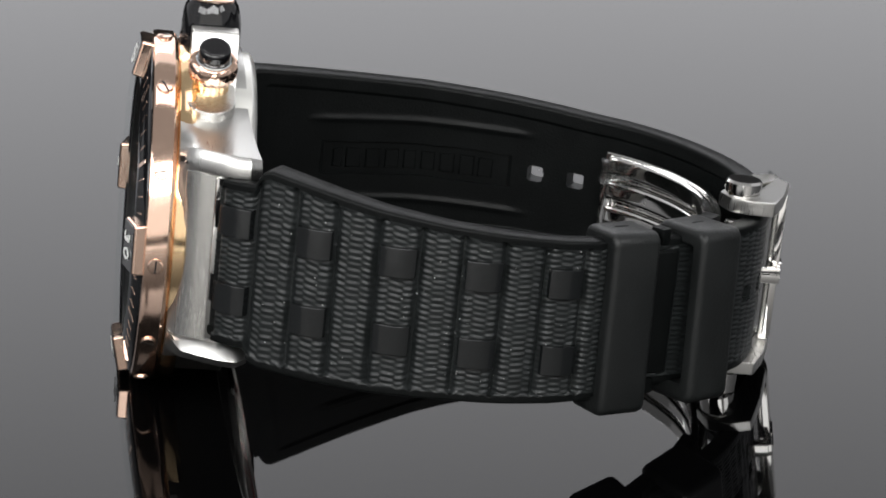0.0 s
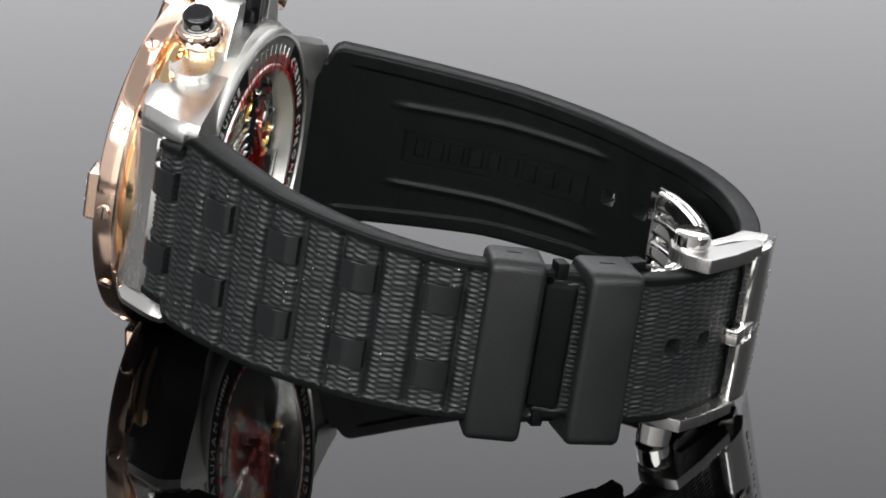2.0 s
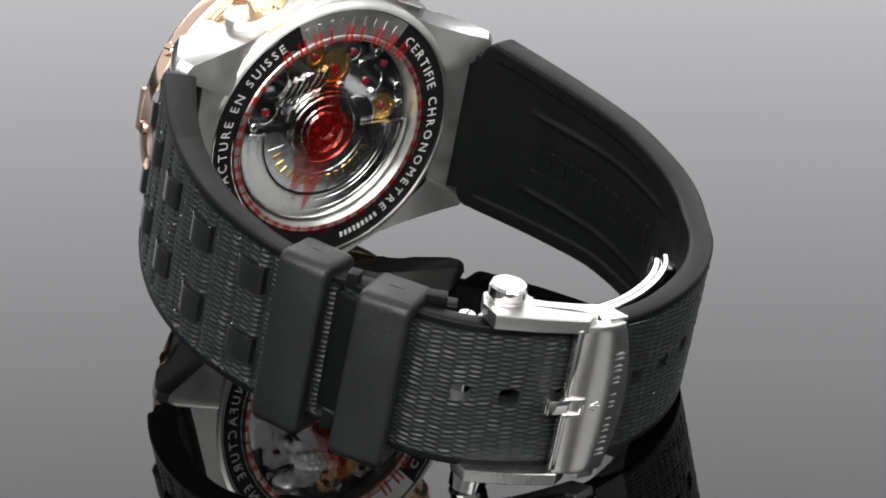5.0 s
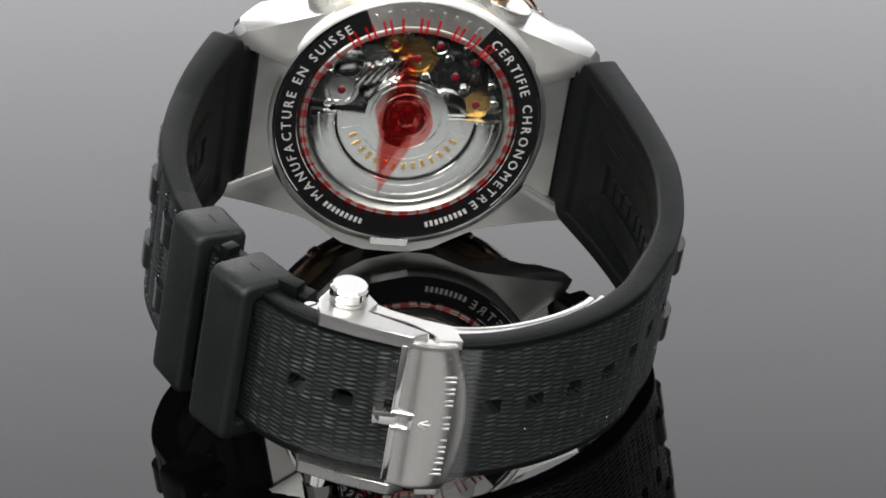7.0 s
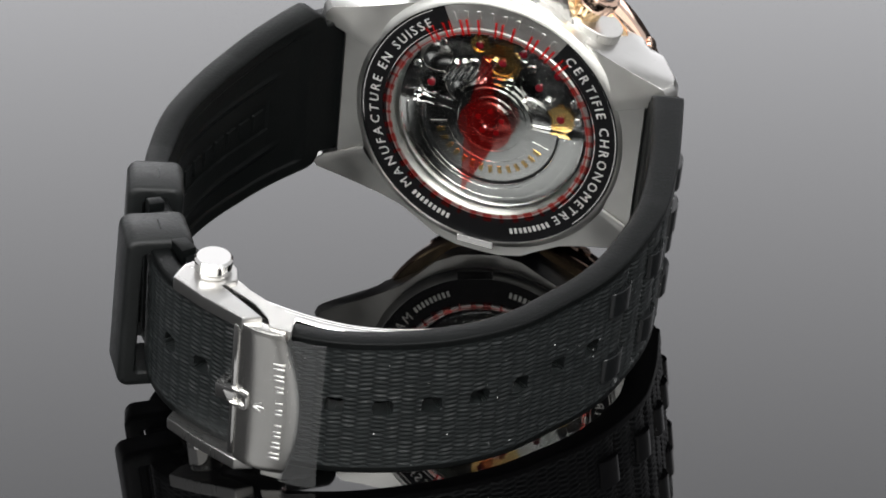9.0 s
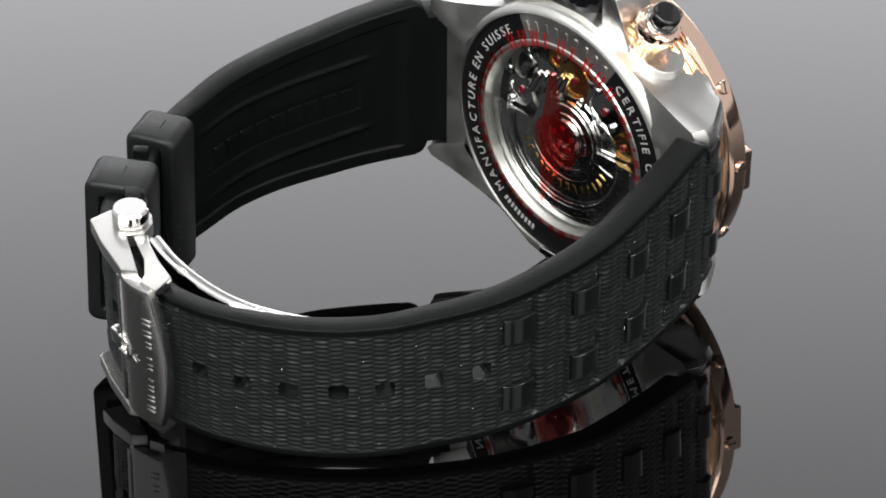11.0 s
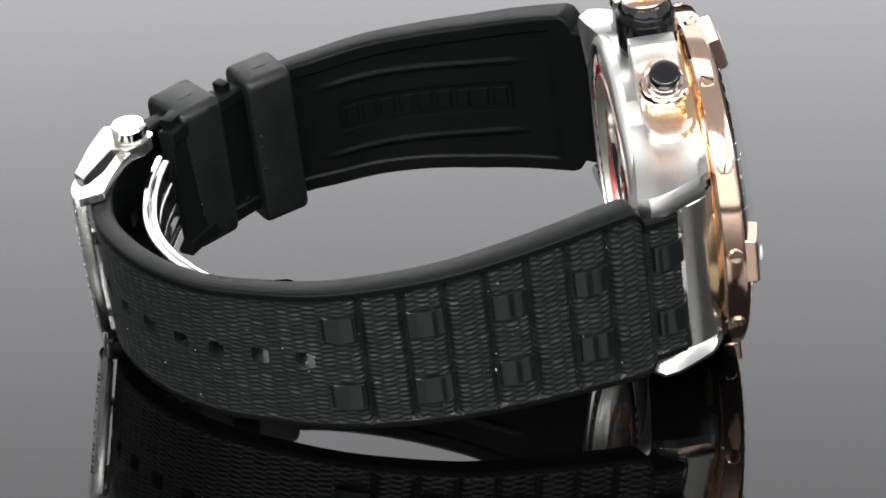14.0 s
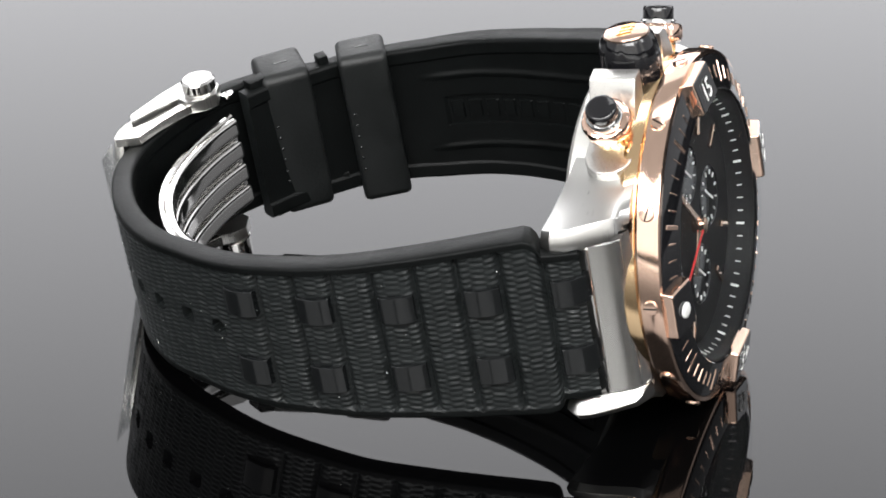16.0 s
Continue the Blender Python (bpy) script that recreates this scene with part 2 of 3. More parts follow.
slab("wall_east", (1.2, -1.2, 0.1), (1.21, 1.2, 1.5), TENT_SIDE, "white light-tent side fabric", "wall")
slab("wall_south", (-1.2, -1.21, 0.1), (1.2, -1.2, 1.5), TENT_FRONT, "white light-tent fabric behind the camera", "wall")
# unseen dark slabs below the fabric, added to darken low reflections in the metal
for k, (lo, hi) in enumerate((((-1.2, 1.2), (1.2, 1.21)), ((-1.21, -1.2), (-1.2, 1.2)), ((1.2, -1.2), (1.21, 1.2)), ((-1.2, -1.21), (1.2, -1.2)))):
    slab("skirt_%d" % (k + 1), (*lo, -0.012), (*hi, Z0 if k == 0 else 0.1), DARK_BAND, "unseen dark band added round the foot of the light tent to darken low reflections", "wall")
slab("ceiling", (-1.21, -1.21, 1.5), (1.21, 1.21, 1.51), TENT_TOP, "white diffusing light-tent roof fabric", "ceiling")


# ---- the straps ----
def near(pos, s, point):
    return float(s[np.argmin(np.hypot(pos[:, 0] - point[0], pos[:, 1] - point[1]))])


def weave(run, across):
    """Interlocked woven scales, 0 to 1, in a zigzag; run and across count scales."""
    col = np.floor(run)
    x = run - col - 0.5
    odd = np.mod(col, 2)
    y = across + 0.5 * odd + 0.22 * x * (1 - 2 * odd)
    row = np.floor(y)
    y = y - row
    chance = np.mod(np.sin(col * 12.9898 + row * 78.233) * 43758.5453, 1.0)
    y = y + 0.10 * (chance - 0.5)
    rise = smoothstep(0.0, 0.55, y)
    fall = smoothstep(0.0, 0.38, 1 - y)
    return (0.30 + 0.70 * np.clip(1 - (2 * x) ** 2, 0, 1)) * np.minimum(rise, fall) * (0.6 + 0.55 * chance)


def smoothstep(a, b, x):
    t = np.clip((x - a) / (b - a), 0, 1)
    return t * t * (3 - 2 * t)


def strap(name, pts, centre, half, thick, rib, holes, panel, label, step=0.175):
    """A moulded strap swept along a line. rib: (first groove, pitch, last run); holes: (run, w) middles; panel: run of the inner name panel."""
    pos, nor, s = spline(pts, step)
    nor = outward(pos, nor)
    n_s, n_w = len(s), 199
    v = np.linspace(-1, 1, n_w)
    C, H, T = (np.interp(s, *zip(*k)) for k in (centre, half, thick))
    W = C[:, None] + H[:, None] * v[None, :]
    SS = np.repeat(s[:, None], n_w, 1)
    edge = H[:, None] * (1 - np.abs(v))[None, :]
    rng = np.random.default_rng(3)
    uneven = rng.normal(0, 1, (n_s // 12 + 2, n_w // 12 + 2)).repeat(12, 0).repeat(12, 1)[:n_s, :n_w]
    inside = smoothstep(1.0, 1.3, edge + 0.18 * np.sin(SS * 4.05))
    ribbed = 1 - smoothstep(rib[2] - 1.1, rib[2] - 0.2, SS)
    x = np.mod(SS - rib[0], rib[1])
    groove = np.exp(-((np.minimum(x, rib[1] - x)) / 0.42) ** 2)
    crown = -0.10 * (2 * x / rib[1] - 1) ** 2
    relief = 0.15 * weave((SS - rib[0]) / (rib[1] / 3), np.arange(n_w)[None, :] / 6.6 + 0 * SS) * (1 + 0.12 * uneven) - ribbed * (0.6 * groove - 2.2 * crown) - 0.12
    outer = inside * relief - (0.4 - np.sqrt(np.clip(0.4 ** 2 - np.clip(0.4 - edge, 0, 0.4) ** 2, 0, 1)))
    y = W - C[:, None]
    inpanel = smoothstep(panel[0], panel[0] + 0.6, SS) * (1 - smoothstep(panel[1] - 0.6, panel[1], SS))
    bars = (np.mod(SS - panel[0] - 1.2, 2.75) < 1.9) * (np.abs(y) < 1.25) * inpanel * (np.abs(SS - sum(panel) / 2) < 12)
    rails = np.exp(-((np.abs(y) - 5.4) / 0.45) ** 2) * smoothstep(panel[0] - 3, panel[0] + 1, SS) * (1 - smoothstep(panel[1] - 1, panel[1] + 4, SS))
    inner = -T[:, None] - 0.35 * inpanel * (np.abs(y) < 2.2) * -1 - 0.25 * bars - 0.28 * rails
    inner += 0.3 * smoothstep(1.9, 2.3, edge) * smoothstep(7, 9, SS)
    inner += 0.55 - np.sqrt(np.clip(0.55 ** 2 - np.clip(0.55 - edge, 0, 0.55) ** 2, 0, 1))
    grids = []
    for h in (outer, inner):
        P = pos[:, None, :] + nor[:, None, :] * h[:, :, None]
        grids.append(np.concatenate([P, W[:, :, None]], 2).reshape(-1, 3))
    verts = np.concatenate(grids)
    keep = np.ones((n_s - 1, n_w - 1), bool)
    sm, wm = (s[:-1] + s[1:])[:, None] / 2, (W[:-1, :-1] + W[1:, 1:]) / 2
    for hs, hw in holes:
        keep &= ~(((np.abs(sm - hs) / 1.2) ** 4 + (np.abs(wm - hw) / 1.05) ** 4) < 1)
    N = n_s * n_w
    faces, lining, border = [], [], []
    idx = lambda i, j: i * n_w + j
    for i in range(n_s - 1):
        for j in range(n_w - 1):
            a, b, c, d = idx(i, j), idx(i, j + 1), idx(i + 1, j + 1), idx(i + 1, j)
            if keep[i, j]:
                faces.append((a, b, c, d))
                if edge[i, j] < 0.95 or edge[i, j + 1] < 0.95:
                    border.append(len(faces) - 1)
                faces.append((N + d, N + c, N + b, N + a))
                lining.append(len(faces) - 1)
            else:
                if i and keep[i - 1, j]:
                    faces.append((a, b, N + b, N + a))
                if i < n_s - 2 and keep[i + 1, j]:
                    faces.append((c, d, N + d, N + c))
                if j and keep[i, j - 1]:
                    faces.append((d, a, N + a, N + d))
                if j < n_w - 2 and keep[i, j + 1]:
                    faces.append((b, c, N + c, N + b))
    for i in range(n_s - 1):
        for j, flip in ((0, 1), (n_w - 1, 0)):
            q = (idx(i, j), idx(i + 1, j), N + idx(i + 1, j), N + idx(i, j))
            faces.append(q if flip else q[::-1])
            border.append(len(faces) - 1)
    for j in range(n_w - 1):
        faces.append((idx(0, j + 1), idx(0, j), N + idx(0, j), N + idx(0, j + 1)))
        i = n_s - 1
        faces.append((idx(i, j), idx(i, j + 1), N + idx(i, j + 1), N + idx(i, j)))
    tang = pos[1] - pos[0]
    if tang[0] * nor[0][1] - tang[1] * nor[0][0] < 0:
        faces = [f[::-1] for f in faces]
    me = mesh_of(name, verts.tolist(), faces, RUBBER, 50)
    me.materials.append(RUBBER_SMOOTH_SHADED)
    slots = np.zeros(len(me.polygons), int)
    slots[lining] = 1
    slots[border] = 1
    me.polygons.foreach_set("material_index", slots)
    return placed(name, me, watch, label), pos, nor, s


def frame_at(pos, nor, s, run, w, lift=0.0):
    """Axes at a run of a strap: x along the strap, y outward, z towards the crown."""
    p = [np.interp(run, s, pos[:, k]) for k in (0, 1)]
    y = [np.interp(run, s, nor[:, k]) for k in (0, 1)]
    Y = Vector((y[0], y[1], 0)).normalized()
    Z = Vector((0, 0, 1))
    X = Y.cross(Z)
    at = Vector((p[0], p[1], w)) + Y * lift
    return Matrix.Translation(at) @ Matrix((X, Y, Z)).transposed().to_4x4()


def stud(m):
    """A smooth pad, rounded along the strap, with a crisp narrow chamfer."""
    arc = [(2.1 * math.sin(radians(x)) / math.sin(radians(48)), 0.36 + 1.55 * (math.cos(radians(x)) - 0.669)) for x in range(-48, 49, 4)]
    arc = [(-2.14, -0.9), (-2.14, 0.28)] + arc + [(2.14, 0.28), (2.14, -0.9)]
    bm = bmesh.new()
    rows = [[bm.verts.new((x, y - drop if y > 0 else y, w)) for x, y in arc] for w, drop in ((-1.75, 0.08), (-1.69, 0.0), (1.69, 0.0), (1.75, 0.08))]
    for p, q in zip(rows, rows[1:]):
        for k in range(len(p)):
            j = (k + 1) % len(p)
            bm.faces.new((p[k], p[j], q[j], q[k]))
    bm.faces.new(rows[0])
    bm.faces.new(rows[-1])
    bmesh.ops.transform(bm, matrix=m, verts=bm.verts)
    return bm


def block(size, m, bevel=0.2, seg=2, taper=1.0):
    bm = bmesh.new()
    bmesh.ops.create_cube(bm, size=1)
    for v in bm.verts:
        k = taper if v.co.y > 0 else 1
        v.co = Vector((v.co.x * size[0] * k, v.co.y * size[1], v.co.z * size[2] * k))
    bevelled(bm, bevel, seg)
    bmesh.ops.transform(bm, matrix=m, verts=bm.verts)
    return bm


B_LINE = [(23.7, 2.3), (25.3, -1.0), (26.9, -6.9), (29.2, -16.7), (30.6, -27), (29.6, -37.4), (27.6, -44.1), (24.9, -49.4), (22.1, -54.4), (18.4, -58.6),
          (13.9, -62.2), (8.8, -65.0), (3.5, -66.9), (-2, -67.6), (-7.5, -67.2), (-13.9, -65.5), (-19.2, -62.9), (-23.5, -58.6), (-26.3, -53.2), (-28.0, -49.4)]
A_LINE = [(-24.0, 2.3), (-26.4, -1.0), (-30.8, -10.2), (-33.6, -19.8), (-34.6, -29.3), (-33.4, -37.2), (-31.8, -42.5), (-29.6, -47.3), (-26.2, -51.6), (-22.6, -55.6), (-18.6, -58.6)]
B_CENTRE = [(0, 0.6), (6, 1.2), (30, 1.1), (52, 0.4), (78, -0.25), (95, -0.95), (130, -1.2)]
A_CENTRE = [(0, 0.6), (6, 0.8), (20, -0.65), (42, -1.6), (70, -1.3)]
HALF = [(0, 10.0), (4.4, 10.1), (4.8, 11.1), (5.3, 11.7), (6.2, 12.05), (9, 11.9), (28, 10.6), (45, 9.9), (56, 9.6), (95, 9.4), (140, 9.1)]
B_THICK = [(0, 4.4), (12, 4.0), (40, 3.5), (60, 3.1), (80, 2.7), (140, 2.5)]
A_THICK = [(0, 4.4), (12, 4.0), (40, 3.2), (55, 2.6), (70, 2.4)]

pB, nB, sB = spline(B_LINE, 0.22)
pA, nA, sA = spline(A_LINE, 0.22)
HOLES = [((3.5, -67.3), 0.0), ((8.8, -65.1), 0.0), ((13.9, -62.3), 0.3), ((18.4, -58.6), 0.5), ((22.2, -54.5), 0.7), ((25.1, -49.4), 0.9), ((27.4, -43.9), 0.9),
         ((-7.3, -67.4), -0.6), ((-13.9, -65.7), -0.8), ((-19.2, -63.2), -0.8)]
b_holes = [(near(pB, sB, q), w) for q, w in HOLES]
b1, b4 = near(pB, sB, (27, -6.9)), near(pB, sB, (29.1, -37.4))
a1, a4 = near(pA, sA, (-31.2, -10.2)), near(pA, sA, (-31.8, -39.5))
b_pitch, a_pitch = (b4 - b1) / 6, (a4 - a1) / 6
long_strap, pB, nB, sB = strap("long_strap", B_LINE, B_CENTRE, HALF, B_THICK, (b1 - 0.45, b_pitch, b4 + b_pitch - 0.45), b_holes, (16, 44),
                               "black woven-pattern rubber strap with adjustment holes, tucked through the keepers")
short_strap, pA, nA, sA = strap("short_strap", A_LINE, A_CENTRE, HALF, A_THICK, (a1 + 0.45, a_pitch, 90), [], (14, 40),
                                "black ribbed rubber strap with smooth raised studs")
for k in range(-1, 4):
    for low in (0, 1):
        run = b1 + 2 * b_pitch * k + 2.05
        m = frame_at(pB, nB, sB, run, (5.8, -3.6)[low] + (0.0, -0.1)[low] * k, -0.12)
        part("stud", stud(m), STUD, long_strap, "smooth glossy raised rubber stud", 28)
        run = a1 + 2 * a_pitch * k - 2.05
        m = frame_at(pA, nA, sA, run, (5.3, -4.1)[low] - 0.66 * k, -0.12)
        part("stud", stud(m), STUD, short_strap, "smooth glossy raised rubber stud", 28)

# specks of dust caught on the rubber
for owner, line, mids, reach in ((long_strap, (pB, nB, sB), B_CENTRE, 95), (short_strap, (pA, nA, sA), A_CENTRE, 44)):
    rng = random.Random(11)
    verts, faces = [], []
    for _ in range(70):
        run = rng.uniform(6, reach)
        m = frame_at(*line, run, np.interp(run, *zip(*mids)) + rng.uniform(-8.8, 8.8), 0.05)
        r, base = rng.uniform(0.03, 0.075), len(verts)
        for x, y, z in ((1, 0, 0), (-1, 0, 0), (0, 1, 0), (0, -1, 0), (0, 0, 1.6), (0, 0, -1)):
            verts.append(tuple(m @ (Vector((x, y, z)) * r)))
        faces += [tuple(base + k for k in f) for f in ((0, 2, 4), (2, 1, 4), (1, 3, 4), (3, 0, 4), (2, 0, 5), (1, 2, 5), (3, 1, 5), (0, 3, 5))]
    tagged(placed("dust", mesh_of("dust", verts, faces, INK_WHITE, 0), owner, "fine pale dust specks"), kind="stuff")

# tip of the tucked strap end, thick and chamfered
tip = frame_at(pB, nB, sB, sB[-1] - 1.0, -1.2, -0.9)
part("strap_tip", block((4.0, 2.6, 15.5), tip, 0.7, 3), RUBBER_SMOOTH_SHADED, long_strap, "chamfered smooth strap tip")


def keeper(run, width, bottom, top, out, deep, tilt, lean):
    """A rubber loop round the strap: four walls in one ring."""
    m = frame_at(pA, nA, sA, run, 0, 0) @ Matrix.Rotation(radians(tilt), 4, "Z") @ Matrix.Rotation(radians(lean), 4, "X")
    bm = bmesh.new()

    def loop(x, inset, radius):
        y0, y1, z0, z1 = out - deep + inset, out - inset, bottom + inset, top - inset
        ring = []
        for cy, cz, start in ((y1 - radius, z1 - radius, 0), (y0 + radius, z1 - radius, 90), (y0 + radius, z0 + radius, 180), (y1 - radius, z0 + radius, 270)):
            for k in range(7):
                t = radians(start + 15 * k)
                ring.append(bm.verts.new((x, cy + radius * math.cos(t), cz + radius * math.sin(t))))
        return ring

    h = width / 2
    rounds = [(-h, 0.75, 0.9), (-h + 0.08, 0.42, 1.1), (-h + 0.32, 0.14, 1.3), (-h + 0.75, 0.0, 1.4)]
    outer = rounds + [(-x, d, r) for x, d, r in rounds[::-1]]
    inner = [(h - 0.1, 1.85, 0.6), (h - 0.4, 2.1, 0.5), (-h + 0.4, 2.1, 0.5), (-h + 0.1, 1.85, 0.6)]
    loops = [loop(*q) for q in outer + inner]
    for p, q in zip(loops, loops[1:] + loops[:1]):
        for k in range(28):
            bm.faces.new((p[k], p[(k + 1) % 28], q[(k + 1) % 28], q[k]))
    bmesh.ops.transform(bm, matrix=m, verts=bm.verts)
    ob = part("keeper", bm, RUBBER_KEEPER, watch, "plain matt black rubber strap keeper loop")
    mark = block((1.9, 0.18, 0.14), m @ Matrix.Translation((0.2, out - deep / 2 - 0.3, top + 0.01)), 0.03, 1)
    part("mould_mark", mark, STUD, ob)
    for k in range(6):
        pip = lathe([(0.22, -0.1), (0.2, 0.06), (0.1, 0.14), (0, 0.15)], (0, 0, 0), "n", 10)
        bmesh.ops.transform(pip, matrix=m @ Matrix.Translation((-h + 0.9, out - deep, bottom + 5.5 + 1.7 * k)) @ Matrix.Rotation(radians(180), 4, "X"), verts=pip.verts)
        part("pip", pip, STUD, ob)


keeper(near(pA, sA, (-30.0, -45.0)), 6.6, -12.9, 9.5, 2.1, 6.9, 0, 1.5)
keeper(near(pA, sA, (-23.6, -54.0)), 6.6, -12.1, 9.3, 5.3, 8.2, -8, 2)

# small rubber lugs of the strap end beside the keepers, and the hinge screw
for u, n, lx in ((-26.6, -49.2, 1.5), (-20.6, -56.6, 3.2)):
    m = frame_at(pA, nA, sA, near(pA, sA, (u, n)), 0, 0)
    for w in (8.2, -10.4):
        part("strap_nib", block((lx, 2.0, 2.0), m @ Matrix.Translation((0, -0.6, w)), 0.3, 2), RUBBER_SMOOTH_SHADED, short_strap)

# ---- the case ----
LEVELS = [(-2.3, 20.7, 23.6, 11.6, 12.5), (-0.8, 21.5, 24.5, 12.0, 12.9), (0.8, 22.2, 24.2, 12.0, 12.9), (2.4, 22.4, 23.3, 12.0, 12.9),
          (4.0, 22.0, 22.3, 12.0, 12.9), (5.6, 21.2, 21.3, 11.9, 12.9), (6.4, 20.5, 20.6, 11.2, 12.6), (7.3, 19.4, 19.5, 9.9, 12.0)]
bm = bmesh.new()
rings = []
for n, plate, tipu, tipw, shoulder in LEVELS:
    q = [(plate, 0), (plate, 9.4), (plate, 10.25), (tipu - 0.1, 10.35), (tipu, 10.9), (tipu - 0.1, tipw), (tipu - 0.8, shoulder), ((tipu - 0.8 + 17.0) / 2, (shoulder + 13.7) / 2),
         (17.0, 13.9), (14.2, 14.7), (11.4, 15.7), (8.8, 17.3), (6.2, 19.0), (3.0, 19.9), (0, 20.0)]
    out = {3: -0.9, 4: -0.35, 5: 0.45, 6: 0.5}  # the lower lugs' ends lean back
    lo = [(u + out.get(k, 0.0), -w * (1.02 if w > 13 else 1.0)) for k, (u, w) in enumerate(q)]
    ring = q + [(-u, w) for u, w in q[-2::-1]] + [(-u, w) for u, w in lo[1:]] + [(u, w) for u, w in lo[-2:0:-1]]
    rings.append([bm.verts.new((u, n + max(0.0, 1 - (u / 24) ** 2) * 1.9 * min(1, max(0, (3.0 - n) / 4)), w + 0.4)) for u, w in ring])
for a, b in zip(rings, rings[1:]):
    for i in range(len(a)):
        j = (i + 1) % len(a)
        bm.faces.new((a[i], a[j], b[j], b[i]))
disc = [bm.verts.new((18.6 * v.co.x / math.hypot(v.co.x, v.co.z), v.co.y, 18.6 * v.co.z / math.hypot(v.co.x, v.co.z) + 0.4)) for v in rings[0]]
for i in range(len(disc)):
    j = (i + 1) % len(disc)
    bm.faces.new((rings[0][i], rings[0][j], disc[j], disc[i]))
bm.faces.new(rings[-1])
bmesh.ops.recalc_face_normals(bm, faces=bm.faces)
bevelled(bm, 0.3, 2, 34, 1)
case = crisp(part("case", bm, STEEL, watch, "brushed steel case with polished lug edges", 50))
case.data.materials.append(MIRROR)
case.data.materials.append(BACK_STEEL_LIT)
# faces turned to the back take the steel with the light painted in
for face in case.data.polygons:
    if face.normal.y < -0.7 and face.material_index == 0:
        face.material_index = 2
for side in (1, -1):
    q = [(22.5, 2.7), (22.1, 4.0), (21.3, 5.6), (20.6, 6.4), (19.6, 6.7), (19.0, 2.7)]
    part("end_plate", prism([(side * u, n) for u, n in q], -9.8, 10.6, "w", 0.1, 1), BUCKLE, case, "vertically brushed steel end plate")
    m = Matrix.Translation((side * 22.6, 2.4, 0.4)) @ Matrix.Rotation(radians(side * -14), 4, "Z")
    part("end_bar", block((0.5, 1.3, 19.8), m, 0.12, 2), MIRROR, case, "narrow polished steel bar between the lugs")
    # crown guard: a faceted shoulder between crown and pusher
    g = [(side * 4.5, 17.0), (side * 4.5, 24.4), (side * 6.7, 24.2), (side * 8.0, 21.4), (side * 9.6, 16.5)]
    crisp(part("crown_guard", prism(g, 0.6, 6.3, "n", 0.25, 2), STEEL_SIDE, case, "faceted satin steel crown guard", 50))
    # pusher
    lean = Matrix.Rotation(radians(side * 29), 3, "Y") @ Matrix.Scale(0.8, 3)
    at = (side * 10.2, 3.75, 19.0)
    far = [radians(-90 + 10 * k) for k in range(19)]
    stadium = [(side * (2.7 + 2.95 * math.cos(t)), 2.95 * math.sin(t)) for t in far] + [(-side * 2.95 * math.cos(t), -2.95 * math.sin(t)) for t in far]
    base = prism(stadium, -5.6, -1.0, "w", 0.22, 3)
    bmesh.ops.transform(base, matrix=Matrix.Translation(at) @ Matrix.Rotation(radians(side * 20), 4, "Y"), verts=base.verts)
    pusher = crisp(part("pusher", base, STEEL_SIDE, case, "screw-locked chronograph pusher of steel, rose gold and black", 50))
    part("collar_foot", lathe([(1.8, -1.7), (2.9, -1.7), (2.75, -1.2, 1), (2.7, -0.2, 1), (2.8, 1.6, 1), (1.8, 1.7)], at, "w", 96, 12, 0.16, tilt=lean), YELLOW_GOLD, pusher, "fluted gold foot of the collar")
    part("locking_collar", lathe([(1.9, 1.1), (2.9, 1.2, 1), (3.55, 1.6, 1), (3.75, 2.1, 1), (3.75, 3.5, 1), (3.55, 3.95, 1), (3.1, 4.15), (2.7, 4.15), (2.6, 3.8)], at, "w", 112, 8, 0.15, tilt=lean), GOLD,
         pusher, "notched polished rose gold locking collar")
    part("steel_ring", lathe([(2.2, 3.8), (2.75, 4.0), (2.75, 4.5), (2.6, 4.7), (2.3, 4.7)], at, "w", 48, tilt=lean), MIRROR, pusher, "polished steel ring")
    part("push_cap", lathe([(2.2, 4.0), (2.35, 4.6), (2.4, 6.2), (2.33, 6.55), (2.15, 6.78), (1.95, 6.86), (1.8, 6.88), (0, 6.92)], at, "w", 64, tilt=lean), CERAMIC, pusher, "glossy black flat-topped push cap")
crown = part("crown", lathe([(3.0, 17.5), (3.6, 18.6), (3.7, 19.6, 1), (3.75, 21.5, 1), (3.7, 23.4, 1), (3.5, 24.8, 1), (3.2, 25.7, 1), (2.85, 26.2), (2.7, 26.1)], (0, 3.7, 0.6), "w", 128, 8, 0.09), CERAMIC, case,
             "glossy black fluted screw-down crown")
part("crown_cap", lathe([(2.65, 25.8), (2.65, 26.35), (2.4, 26.5), (0, 26.6)], (0, 3.7, 0.6), "w", 48), GOLD, crown, "polished rose gold crown disc")
for a in (-0.9, 0.1, 0.9):
    part("embossed_mark", block((0.35, 1.8, 0.16), Matrix.Translation((a, 3.7, 27.28)) @ Matrix.Rotation(0.5, 4, "Z"), 0.05, 1), YELLOW, crown)

# ---- bezel, dial and crystal ----
CW = 0.3  # height of the bezel's middle along w
bezel = part("bezel", lathe([(19.0, 6.4), (19.7, 6.4), (20.3, 6.9), (20.4, 7.4), (21.3, 7.7), (21.65, 8.1), (21.7, 10.1), (21.5, 10.6), (21.0, 10.75), (20.9, 10.2), (19.0, 10.2), (19.0, 6.4)],
                                (0, 0, CW), "n", 180), GOLD, watch, "polished rose gold rotating bezel with screws")
